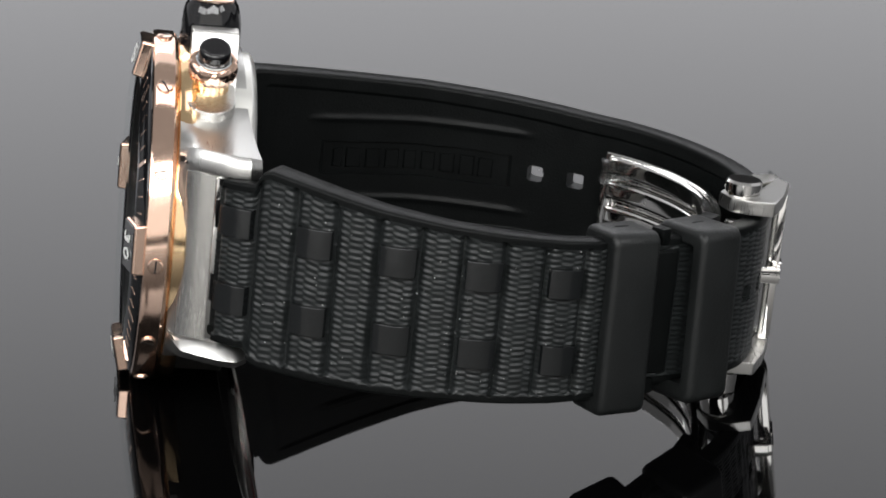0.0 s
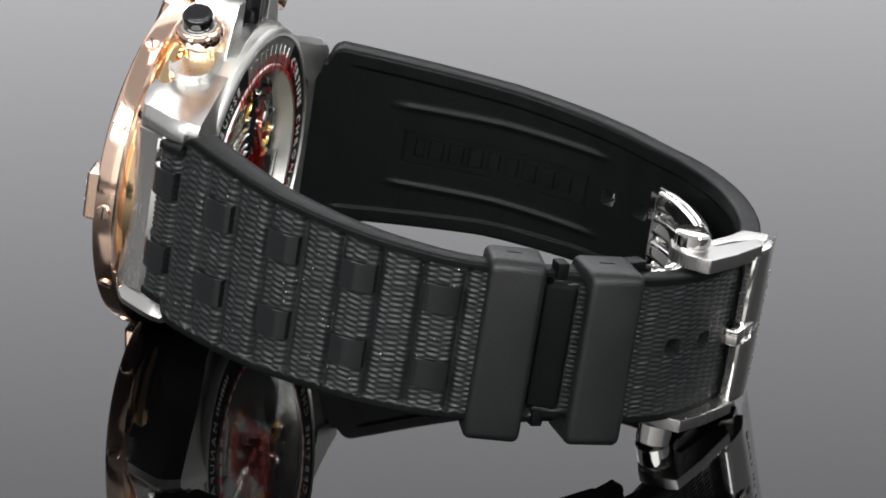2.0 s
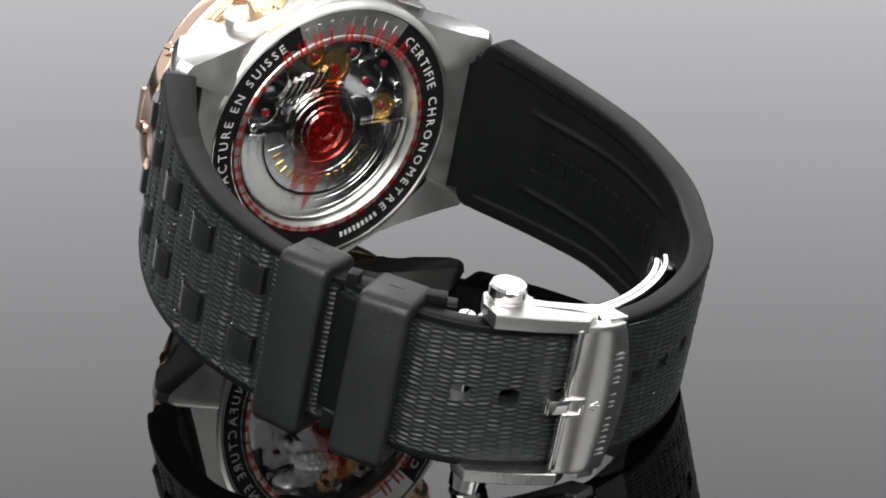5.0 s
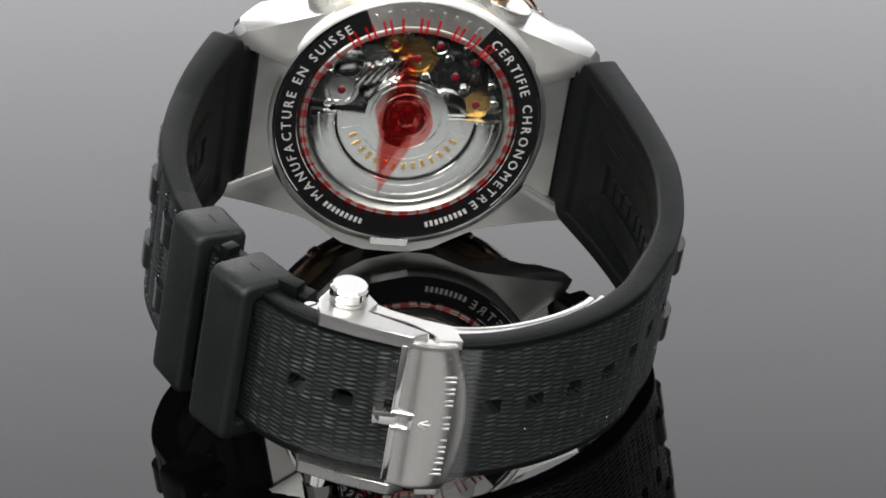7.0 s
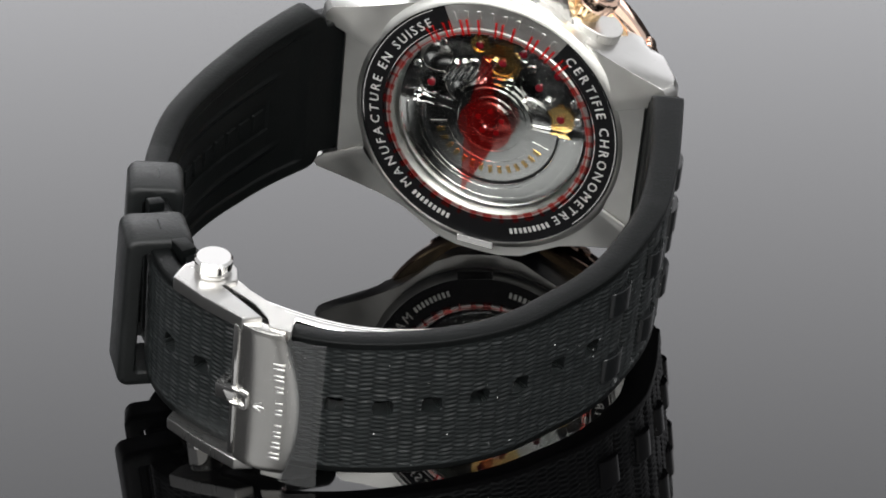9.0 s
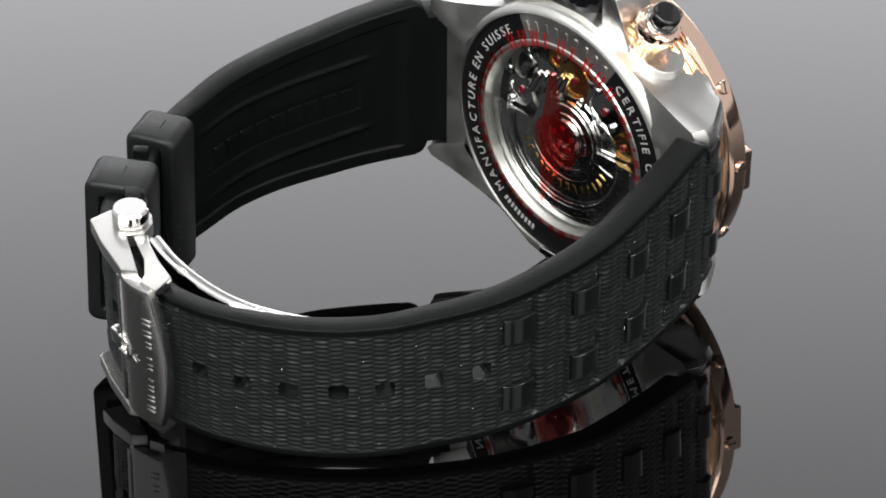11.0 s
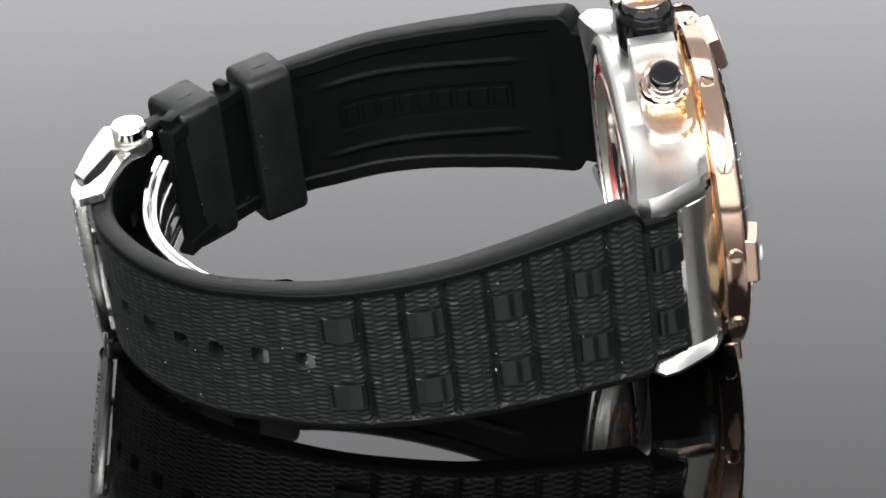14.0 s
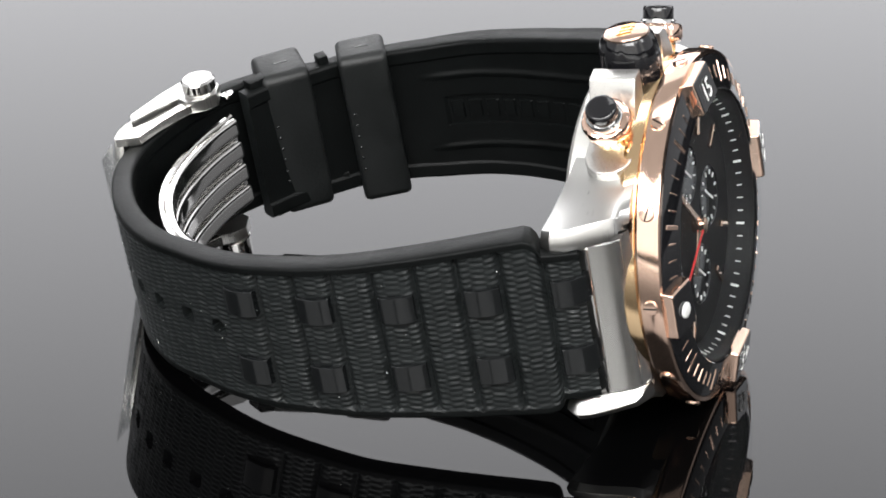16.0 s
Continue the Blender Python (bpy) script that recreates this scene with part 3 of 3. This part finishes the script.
part("bezel_skirt", lathe([(18.8, 5.2), (20.9, 5.5), (21.15, 6.0), (21.0, 6.8), (20.75, 7.4), (20.4, 7.6), (18.8, 7.6), (18.8, 5.2)], (0, 0, CW), "n", 144), YELLOW_GOLD, bezel, "polished flared gold collar under the bezel")
insert = part("bezel_insert", lathe([(16.7, 10.3), (20.9, 10.3), (20.95, 10.85), (20.8, 11.0), (16.9, 12.0), (16.7, 11.9), (16.7, 10.3)], (0, 0, CW), "n", 144), CERAMIC, bezel,
              "glossy black bezel insert with rose gold minute marks")
part("reflector_ring", lathe([(15.0, 8.6), (16.4, 11.6), (16.65, 11.7), (16.65, 8.6), (15.0, 8.6)], (0, 0, CW), "n", 120), DIAL, watch, "black sloped flange ring")


def clock_pose(minute, radius, height, extra=0.0):
    """x outwards along the radius at that minute, y out of the dial, z with the tangent."""
    a = radians(minute * 6)
    out = Vector((math.cos(a), 0, math.sin(a)))
    up = Vector((0, 1, 0))
    return Matrix.Translation(Vector((0, height, CW)) + out * radius) @ Matrix((out, up, out.cross(up))).transposed().to_4x4() @ Matrix.Rotation(extra, 4, "Y")


for k in range(60):
    if k % 15 in (0, 1, 14):
        continue
    big = k % 5 == 0
    part("minute_mark", block((2.6 if big else 1.6, 0.12, 0.5 if big else 0.14), clock_pose(k, 18.9, 11.51) @ Matrix.Rotation(radians(-14.3), 4, "Z"), 0.02, 1), GOLD, insert)
for k in range(12):
    m = clock_pose(k * 5 + 0.7, 21.72, 9.3) @ Matrix.Rotation(radians(-90), 4, "Z")
    bm = lathe([(0.95, -0.5), (0.95, 0.1), (0.82, 0.26), (0, 0.3)], (0, 0, 0), "n", 24)
    bmesh.ops.transform(bm, matrix=m, verts=bm.verts)
    screw = part("bezel_screw", bm, GOLD, bezel, "slotted rose gold screw")
    part("slot", block((1.6, 0.1, 0.22), m @ Matrix.Translation((0, 0.28, 0)) @ Matrix.Rotation(k * 1.3, 4, "Y"), 0.02, 1), DARK, screw)
for k, text in ((0, ""), (15, "15"), (30, "30"), (45, "45")):
    m = clock_pose(k, 18.75, 11.45) @ Matrix.Rotation(radians(-13), 4, "Z") @ Matrix.Translation((0, -11.8, 0))
    bm = block((4.7, 2.3, 6.4), m @ Matrix.Translation((0.1, 11.75, 0)), 0.3, 3, 0.94)
    rider = crisp(part("rider_tab", bm, GOLD, bezel, "raised rose gold rider tab with black inlay", 50))
    part("inlay", block((4.1, 0.16, 5.7), m @ Matrix.Translation((0.1, 12.92, 0)), 0.05, 1), CERAMIC, rider, "glossy black inlay")
    if text:
        made = letters(text, 3.3)
        verts, faces, run = [], [], -sum(q[2] for q in made) / 2
        for vs, fs, adv in made:
            base = len(verts)
            for x, y, z in vs:
                verts.append(tuple(m @ Vector((y - 1.15, 13.15 + z, run + adv / 2 + x))))
            faces += [tuple(base + j for j in f) for f in fs]
            run += adv
        placed("numeral", mesh_of("numeral", verts, faces, INK_WHITE, 0), rider, "white painted minute numeral")
    else:
        bm = lathe([(0.95, 13.1), (0.95, 13.25), (0.7, 13.4), (0, 13.45)], (0, 0, 0), "n", 24)
        bmesh.ops.transform(bm, matrix=m @ Matrix.Translation((0.2, 0, 0)), verts=bm.verts)
        part("luminous_dot", bm, INK_WHITE, rider, "white luminous dot")

dial = part("dial", lathe([(0, 8.2), (16.0, 8.2), (16.0, 8.6), (0, 8.6)], (0, 0, CW), "n", 96), DIAL, watch, "black chronograph dial with three subdials")
for k in range(60):
    part("flange_mark", block((0.7 if k % 5 else 1.0, 0.1, 0.12 if k % 5 else 0.3), clock_pose(k, 15.66, 10.1) @ Matrix.Rotation(radians(65), 4, "Z"), 0.01, 1), INK_WHITE, dial)
    if k % 5 == 0 and k % 15:
        part("hour_marker", block((3.2, 0.5, 0.8), clock_pose(k, 12.6, 8.8), 0.1, 1), GOLD, dial, "applied rose gold hour marker")
    elif k == 0:
        for z in (-0.65, 0.65):
            part("hour_marker", block((3.2, 0.5, 0.8), clock_pose(k, 12.6, 8.8) @ Matrix.Translation((0, 0, z)), 0.1, 1), GOLD, dial, "applied rose gold hour marker")
for minute in (15, 30, 45):
    c = clock_pose(minute, 7.0, 8.62).translation
    sub = part("subdial", lathe([(0, 0.0), (3.5, 0.0), (3.7, 0.16), (3.9, 0.0), (3.9, -0.3), (0, -0.3)], tuple(c), "n", 48), CERAMIC, dial, "recessed glossy black subdial")
    for k in range(12):
        a = radians(30 * k)
        m = Matrix.Translation(c + Vector((math.cos(a), 0.06, math.sin(a)) ) * 1.0 + Vector((math.cos(a), 0, math.sin(a))) * 2.0) @ Matrix.Rotation(-a, 4, "Y")
        part("subdial_mark", block((0.6, 0.1, 0.16), m, 0.01, 1), INK_WHITE, sub)
    part("subdial_hand", block((3.6, 0.12, 0.3), Matrix.Translation(c + Vector((0.6, 0.3, 0.6))) @ Matrix.Rotation(radians(-45), 4, "Y"), 0.03, 1), INK_WHITE, sub)
for minute, length, wide, h, mat, nm in ((51, 7.6, 1.5, 9.3, GOLD, "hour_hand"), (8.5, 12.2, 1.2, 9.6, GOLD, "minute_hand"), (57, 13.8, 0.35, 9.95, INK_RED, "seconds_hand")):
    part(nm, block((length, 0.22, wide), clock_pose(minute, length / 2 - 1.2, h), 0.08, 1, 0.7), mat, dial, {"seconds_hand": "thin red chronograph hand"}.get(nm, "rose gold hand"))
part("hand_cap", lathe([(1.0, 8.6), (1.0, 10.1), (0.7, 10.3), (0, 10.3)], (0, 0, CW), "n", 32), GOLD, dial)
for k in range(7):
    part("dial_bar", block((0.55, 0.08, 0.6), Matrix.Translation((7.2, 8.64, CW + (k - 3) * 0.95)), 0.01, 1), INK_WHITE, dial)
crystal = part("crystal", lathe([(16.4, 11.5), (16.4, 12.4), (16.0, 12.75), (10, 12.95), (0, 13.0)], (0, 0, CW), "n", 96), CRYSTAL, watch, "clear domed sapphire crystal")
crystal.visible_shadow = False

# ---- case back ----
BN = 1.25  # depth of the case back
BW = 0.9  # height of the case back's middle
back = part("case_back", lathe([(19.0, -1.6), (19.0, -2.6), (18.7, -3.0), (18.2, -3.25), (18.0, -3.3), (17.9, -2.9), (14.4, -2.9), (14.2, -3.2), (13.6, -3.2), (13.4, -2.2), (13.2, -1.0), (13.2, -0.4), (19.0, -0.4), (19.0, -1.6)],
                                (0, BN, BW), "n", 120), BACK_STEEL_LIT, watch, "satin steel display case back")
part("text_ring", ringed(14.4, 17.95, -3.0, -2.86, at=(0, BN, BW), seg=120), DIAL, back, "black enamel ring with silver lettering")
plate = part("name_plate", lathe([(14.5, -3.09), (17.8, -3.09), (17.8, -2.95), (14.5, -2.95), (14.5, -3.09)], (0, BN, BW), "n", 24, start=58, sweep=57), BACK_STEEL_LIT, back, "satin steel arc with worn raised bars")
for k in range(9):
    a = radians(112 - k * 6.2)
    m = Matrix.Translation((16.2 * math.cos(a), -3.12 + BN, BW + 16.2 * math.sin(a))) @ Matrix.Rotation(-a, 4, "Y")
    part("raised_bar", block((1.3, 0.06, 0.5), m, 0.02, 1), BACK_STEEL_LIT, plate)
for text, mid in (("MANUFACTURE EN SUISSE", 178), ("CERTIFIE CHRONOMETRE", 2)):
    vs, fs = arc_text(text, 1.85, 16.1, mid, -3.02 + BN, -1, BW, -1, 1.16)
    placed("lettering", mesh_of("lettering", vs, fs, SILVER, 0), back, "raised silver lettering")
for mid, sw in ((245, 22), (297, 22)):
    for k in range(9):
        a = radians(mid + (k - 4) * sw / 9)
        m = Matrix.Translation((16.2 * math.cos(a), -3.03 + BN, BW + 16.2 * math.sin(a))) @ Matrix.Rotation(-a, 4, "Y")
        part("engraved_bar", block((0.8, 0.08, 0.4), m, 0.02, 1), SILVER, back)
for r in (14.75, 17.6):
    for st, sw in ((121, 100), (-42, 98)):
        part("frame_line", lathe([(r - 0.06, -3.04), (r + 0.06, -3.04), (r + 0.06, -2.98), (r - 0.06, -2.98), (r - 0.06, -3.04)], (0, BN, BW), "n", 60, start=st, sweep=sw), MIRROR, back)

part("bright_notch", block((1.1, 0.5, 5.2), Matrix.Translation((0, -3.2 + BN, BW - 18.4)) @ Matrix.Rotation(radians(90), 4, "Y"), 0.1, 1), MIRROR, back, "polished flat at the rim")

# the movement behind the glass
movement = part("movement", lathe([(0, -0.5), (13.3, -0.5), (13.3, -0.2), (0, -0.2)], (0, BN, BW), "n", 72), DARK, watch, "automatic movement with bridges, wheels and rubies")


def on_back(x, y, h):
    return (x, h + BN, y + BW)


for (x, y, r), mat in zip(((-5.5, 6.5, 3.2), (0.5, 8.5, 2.6), (5.8, 6.2, 3.4), (9.2, 2.2, 2.0), (-9.0, 3.0, 2.3), (3.2, 10.6, 1.5), (-2.8, 10.4, 1.4), (8.2, 8.6, 1.3)),
                          (ROTOR, YELLOW, MIRROR, YELLOW, ROTOR, MIRROR, YELLOW, DARK)):
    teeth = max(12, int(r * 12))
    wheel = part("gear_wheel", lathe([(0.4, -0.75), (r * 0.72, -0.75), (r * 0.75, -0.95), (r, -0.95, 1), (r, -0.6, 1), (0.4, -0.55), (0.4, -0.75)], on_back(x, y, 0), "n", teeth * 4, teeth, 0.2), mat, movement)
    part("jewel", lathe([(0.55, -0.6), (0.55, -1.0), (0.4, -1.1), (0, -1.1)], on_back(x, y, 0), "n", 16), JEWEL, wheel)
for k in range(6):
    part("bridge_bar", block((0.75, 0.5, 3.6), Matrix.Translation(on_back(-6.4 + k * 1.05, 5.4 + 0.35 * k, -1.0)) @ Matrix.Rotation(radians(24), 4, "Y"), 0.12, 2), ROTOR, movement)
for x, y in ((-11, 5.5), (10.9, 5.2), (-7.8, 9.6), (6.9, 10.4), (1.8, 6.0), (-3.2, 7.6), (10.0, -0.3), (3.9, 3.4), (-10.6, 1.0), (7.2, 4.4), (11.6, 2.6), (-1.2, 11.8), (4.6, 8.9)):
    sc = part("movement_screw", lathe([(0.6, -0.5), (0.6, -1.15), (0.5, -1.25), (0, -1.25)], on_back(x, y, 0), "n", 18), ROTOR, movement)
    part("slot", block((1.0, 0.08, 0.16), Matrix.Translation(on_back(x, y, -1.26)) @ Matrix.Rotation(x, 4, "Y"), 0.0, 1), DARK, sc)
for x, y, r in ((-4, 3.9, 3.0), (4.8, 0.9, 3.3), (-8.6, 7.2, 2.2)):
    bm = lathe([(0, -0.6), (r, -0.6), (r, -1.0), (r - 0.15, -1.1), (0, -1.1)], on_back(x, y, 0), "n", 40)
    part("bridge", bm, ROTOR, movement, "satin steel bridge")
rotor = part("rotor", lathe([(5.0, -1.3), (12.9, -1.3), (12.9, -2.0), (12.5, -2.1), (9.6, -2.1), (9.3, -1.75), (5.0, -1.75), (5.0, -1.3)], (0, BN, BW), "n", 72, start=178, sweep=184), ROTOR, movement,
             "half-moon satin steel winding rotor")
part("rotor_arm", lathe([(2.0, -1.3), (5.6, -1.3), (5.6, -1.8), (2.0, -1.8), (2.0, -1.3)], (0, BN, BW), "n", 60), ROTOR, rotor)
part("rotor_band", lathe([(6.3, -1.77), (8.6, -1.77), (8.6, -1.83), (6.3, -1.83), (6.3, -1.77)], (0, BN, BW), "n", 60, start=195, sweep=150), ROTOR, rotor, "satin engraved band")
for r in (10.2, 11.6):
    part("rotor_groove", lathe([(r, -2.05), (r + 0.22, -2.05), (r + 0.22, -2.16), (r, -2.16), (r, -2.05)], (0, BN, BW), "n", 60, start=180, sweep=180), ROTOR, rotor)
for k in range(14):
    an = radians(205 + k * 10)
    m = Matrix.Translation((7.45 * math.cos(an), -1.86 + BN, BW + 7.45 * math.sin(an))) @ Matrix.Rotation(-an, 4, "Y")
    part("gilt_bar", block((1.1, 0.06, 0.55), m, 0.02, 1), YELLOW, rotor)
part("rotor_step", lathe([(9.2, -1.6), (9.75, -1.6), (9.75, -2.13), (9.2, -1.9), (9.2, -1.6)], (0, BN, BW), "n", 60, start=181, sweep=178), DARK, rotor, "dark step in the rotor")
for r in (3.2, 4.6):
    part("polished_ring", lathe([(r, -1.75), (r + 0.35, -1.75), (r + 0.35, -1.95), (r, -1.95), (r, -1.75)], (0, BN, BW), "n", 60), ROTOR, rotor)
part("hub", lathe([(2.6, -1.3), (2.6, -2.1), (2.2, -2.3), (1.2, -2.3), (1.0, -2.0), (0, -2.0)], (0, BN, BW), "n", 40), ROTOR, rotor, "polished rotor hub")
for k in range(5):
    a = radians(72 * k + 20)
    part("hub_jewel", lathe([(0.4, -2.2), (0.4, -2.4), (0, -2.42)], on_back(1.7 * math.cos(a), 1.7 * math.sin(a), 0), "n", 14), JEWEL, rotor)
glass = part("back_glass", lathe([(13.4, -2.5), (13.4, -2.85), (13.1, -3.0), (0, -3.05)], (0, BN, BW), "n", 72), CRYSTAL, watch, "clear glass of the display back")
glass.visible_shadow = False

# red print on the protective film over the glass: plain bars in an arc, a ring and a long wedge
film_print = part("printed_film", ringed(13.75, 13.95, -3.38, -3.36, at=(0, BN, BW), seg=96), RED_FILM, watch, "clear protective film with red printing over the case back")
film_print.visible_shadow = False
for k in range(9):
    for side in (-0.42, 0.42):
        if k in (3, 5) and side > 0:
            continue
        a = radians(126 - k * 9.2) - side / 14.6
        m = Matrix.Translation((14.6 * math.cos(a), -3.42 + BN, BW + 14.6 * math.sin(a))) @ Matrix.Rotation(-a, 4, "Y")
        part("red_bar", block((2.3, 0.02, 0.32), m, 0.0), RED_INK, film_print)
for k in range(34):
    a = radians(138 + k * 8.1)
    if 50 < math.degrees(a) % 360 < 130:
        continue
    m = Matrix.Translation((14.1 * math.cos(a), -3.42 + BN, BW + 14.1 * math.sin(a))) @ Matrix.Rotation(-a, 4, "Y")
    part("red_bar", block((1.2, 0.02, 0.4 + 0.4 * (k % 3)), m, 0.0), RED_FILM, film_print)
part("red_wedge", prism([(-2.6, -11.0 + BW), (0.7, -4 + BW), (0.9, 3 + BW), (-0.4, 10.5 + BW), (-1.6, 10.5 + BW), (-2.6, 3 + BW), (-3.0, -4 + BW)], -3.44 + BN, -3.42 + BN, "n"), RED_FILM, film_print)
part("red_disc", ringed(0.5, 3.7, -3.46, -3.44, at=(-0.3, BN, BW), seg=48), RED_FILM, film_print)
for o in film_print.children:
    o.visible_shadow = False


# ---- buckle and folding clasp ----
def along(line, lo, hi, w0, w1, lift, thick, rows=24, cols=10, edge=None, bulge=0.0):
    """A curved plate lying on a strap line. edge(v): shift of the far end at v from -1 to 1."""
    pos, nor, s = line
    verts, faces = [], []
    for side in (0, 1):
        for i in range(rows + 1):
            for j in range(cols + 1):
                v = 2 * j / cols - 1
                end = hi + (edge(v) if edge else 0)
                run = lo + (end - lo) * i / rows
                h = lift + (thick + bulge * (1 - (2 * i / rows - 1) ** 2) if side else 0)
                y = [np.interp(run, s, nor[:, k]) for k in (0, 1)]
                verts.append((np.interp(run, s, pos[:, 0]) + y[0] * h, np.interp(run, s, pos[:, 1]) + y[1] * h, w0 + (w1 - w0) * j / cols))
    n = (rows + 1) * (cols + 1)
    idx = lambda i, j: i * (cols + 1) + j
    for i in range(rows):
        for j in range(cols):
            q = (idx(i, j), idx(i, j + 1), idx(i + 1, j + 1), idx(i + 1, j))
            faces += [q, tuple(n + k for k in q[::-1])]
    rim = [idx(i, 0) for i in range(rows)] + [idx(rows, j) for j in range(cols)] + [idx(i, cols) for i in range(rows, 0, -1)] + [idx(0, j) for j in range(cols, 0, -1)]
    for a, b in zip(rim, rim[1:] + rim[:1]):
        faces.append((a, b, n + b, n + a))
    bm = bmesh.new()
    vs = [bm.verts.new(v) for v in verts]
    for f in faces:
        bm.faces.new([vs[k] for k in f])
    bmesh.ops.recalc_face_normals(bm, faces=bm.faces)
    return bm


LINE_B = (pB, nB, sB)
r_left = near(pB, sB, (-7.9, -67.2))
r_right = near(pB, sB, (-1.9, -67.6))
bm = along(LINE_B, r_left, r_right, -10.0, 9.7, 0.55, 1.3, 24, 24, lambda v: -1.8 * (1 - v * v) + 0.5 * v, 0.55)
bevelled(bm, 0.25, 2, 50)
buckle = part("buckle", bm, BUCKLE, watch, "brushed steel tang buckle with side arms and push buttons")
for lo, hi, lab in ((8.7, 10.5, 1), (-11.6, -10.0, 0)):
    ear = [(-18.0, -65.3), (-17.8, -62.3), (-16.4, -60.0), (-13.6, -59.2), (-12.0, -60.4), (-11.0, -62.6), (-12.3, -64.3), (-8.7, -66.4), (-5.6, -68.2), (-7.6, -69.3), (-13.4, -67.4)]
    arm = crisp(part("side_arm", prism(ear, lo, hi, "w", 0.22, 2), STEEL, buckle, "brushed steel side arm", 50))
    brace = [(-11.9, -63.6), (-11.2, -61.9), (-9.2, -63.2), (-6.0, -64.6), (-2.5, -65.7), (-1.7, -68.9), (-4.4, -69.0), (-5.2, -67.6), (-7.6, -65.6)]
    crisp(part("inner_brace", prism(brace, lo + 0.15, hi - 0.45 * lab, "w", 0.18, 2), BUCKLE, arm, "slanting polished brace", 50))
    if lab:
        part("push_button", lathe([(2.1, 10.4), (2.1, 10.7), (1.9, 10.75), (1.9, 10.85), (2.25, 10.95), (2.25, 12.1), (2.0, 12.4), (0, 12.45)], (-14.4, -61.9, 0), "w", 40), MIRROR, arm, "polished steel push button")
    else:
        part("push_button", lathe([(0, -14.95), (2.0, -14.9), (2.25, -14.6), (2.25, -12.2), (1.9, -12.0), (2.1, -11.6), (2.1, -11.4)], (-14.4, -61.9, 0), "w", 40), MIRROR, arm, "polished steel push button")
m = frame_at(pB, nB, sB, r_left - 0.1, -0.9, 1.55)
part("edge_bar", block((0.8, 1.0, 18.6), frame_at(pB, nB, sB, r_left + 0.1, -0.15, 1.6), 0.2, 2), MIRROR, buckle, "polished buckle edge")
loop = bmesh.new()
for size, at in (((2.6, 1.0, 1.9), (1.3, 0.2, 0.0)), ((2.4, 0.9, 0.42), (-0.7, 0.45, 1.0)), ((2.4, 0.9, 0.42), (-0.7, 0.45, -1.0)), ((0.5, 0.9, 2.4), (-1.75, 0.45, 0.0))):
    piece = bpy.data.meshes.new("piece")
    cut = block(size, m @ Matrix.Translation(at), 0.14, 2)
    cut.to_mesh(piece)
    cut.free()
    loop.from_mesh(piece)
    bpy.data.meshes.remove(piece)
part("tang", loop, MIRROR, buckle, "polished steel tang folded round the bar")
part("tang_root", block((1.2, 2.6, 2.0), m @ Matrix.Translation((2.1, -1.0, 0)), 0.2, 2), MIRROR, buckle)
for k in range(9):
    for side in (-0.32, 0.32):
        if k in (3, 5) and side > 0:
            continue
        q = frame_at(pB, nB, sB, near(pB, sB, (-2.6, -67.6)), -7.4 + k * 1.6 + side, 2.28)
        part("raised_bar", block((1.5, 0.12, 0.24), q, 0.04, 1), STEEL, buckle)
for dx, dz, turn in ((0.0, 0.35, 0.5), (0.15, -0.35, -0.5), (-0.3, 0.0, 0.0)):
    part("raised_emblem", block((1.1, 0.12, 0.2), frame_at(pB, nB, sB, near(pB, sB, (-4.7, -67.5)), -0.9, 2.38) @ Matrix.Translation((dx, 0, dz)) @ Matrix.Rotation(turn, 4, "Y"), 0.04, 1), STEEL, buckle)
sheet = along(LINE_B, near(pB, sB, (2.2, -67.2)), r_right, -11.2, 9.4, 1.9, 0.05, 16, 10)
film = part("protective_film", sheet, FILM, buckle, "clear peeling protective film")
film.visible_shadow = False

BLADE = [(-15.5, -58.3), (-9.5, -60.0), (-3, -60.7), (2.5, -60.3), (7.5, -58.7), (12.4, -56.0), (15.8, -53.2), (17.8, -50.6)]
LEAF = spline(BLADE, 0.4)
LEAF = (LEAF[0], outward(LEAF[0], LEAF[1]), LEAF[2])
bm = along(LEAF, 0.2, LEAF[2][-1] - 0.2, -6.6, 6.4, 0.0, 0.8, 60, 10)
clasp = part("folding_clasp", bevelled(bm, 0.15, 1, 50), MIRROR, watch, "polished curved steel folding clasp blade")
for w in (-5.05, -1.7, 1.65, 5.0):
    part("clasp_rail", bevelled(along(LEAF, 0.6, LEAF[2][-1] - 1.0, w - 1.3, w + 1.3, -1.15, 1.2, 50, 3), 0.75, 4, 50), MIRROR, clasp, "ridge along the blade")
hinge = block((2.0, 2.2, 11.0), frame_at(*LEAF, LEAF[2][-1] - 0.8, -0.1, 0.9), 0.6, 3)
part("hinge", hinge, MIRROR, clasp, "rounded steel hinge")
scrap = along(LEAF, LEAF[2][-1] - 5.0, LEAF[2][-1] - 0.3, 2.4, 5.8, -1.3, 0.05, 10, 8)
for v in scrap.verts:
    v.co.x += 0.35 * math.sin(v.co.z * 2.3 + v.co.y)
crumple = part("film_scrap", scrap, FILM, clasp, "crumpled clear film")
crumple.visible_shadow = False
screw = part("hinge_screw", lathe([(0.95, 0.0), (0.95, 0.5), (0, 0.55)], (-18.2, -60.2, 7.6), "w", 20), MIRROR, clasp, "slotted steel screw")
part("slot", block((1.6, 0.2, 0.06), Matrix.Translation((-18.2, -60.2, 8.15)) @ Matrix.Rotation(0.6, 4, "Z"), 0.0), DARK, screw)


# ---- what turns ----
def motions():
    walk(watch, [(t, pose(0, 0, 0, 0, 0, a)) for t, a in TURN])


motions()
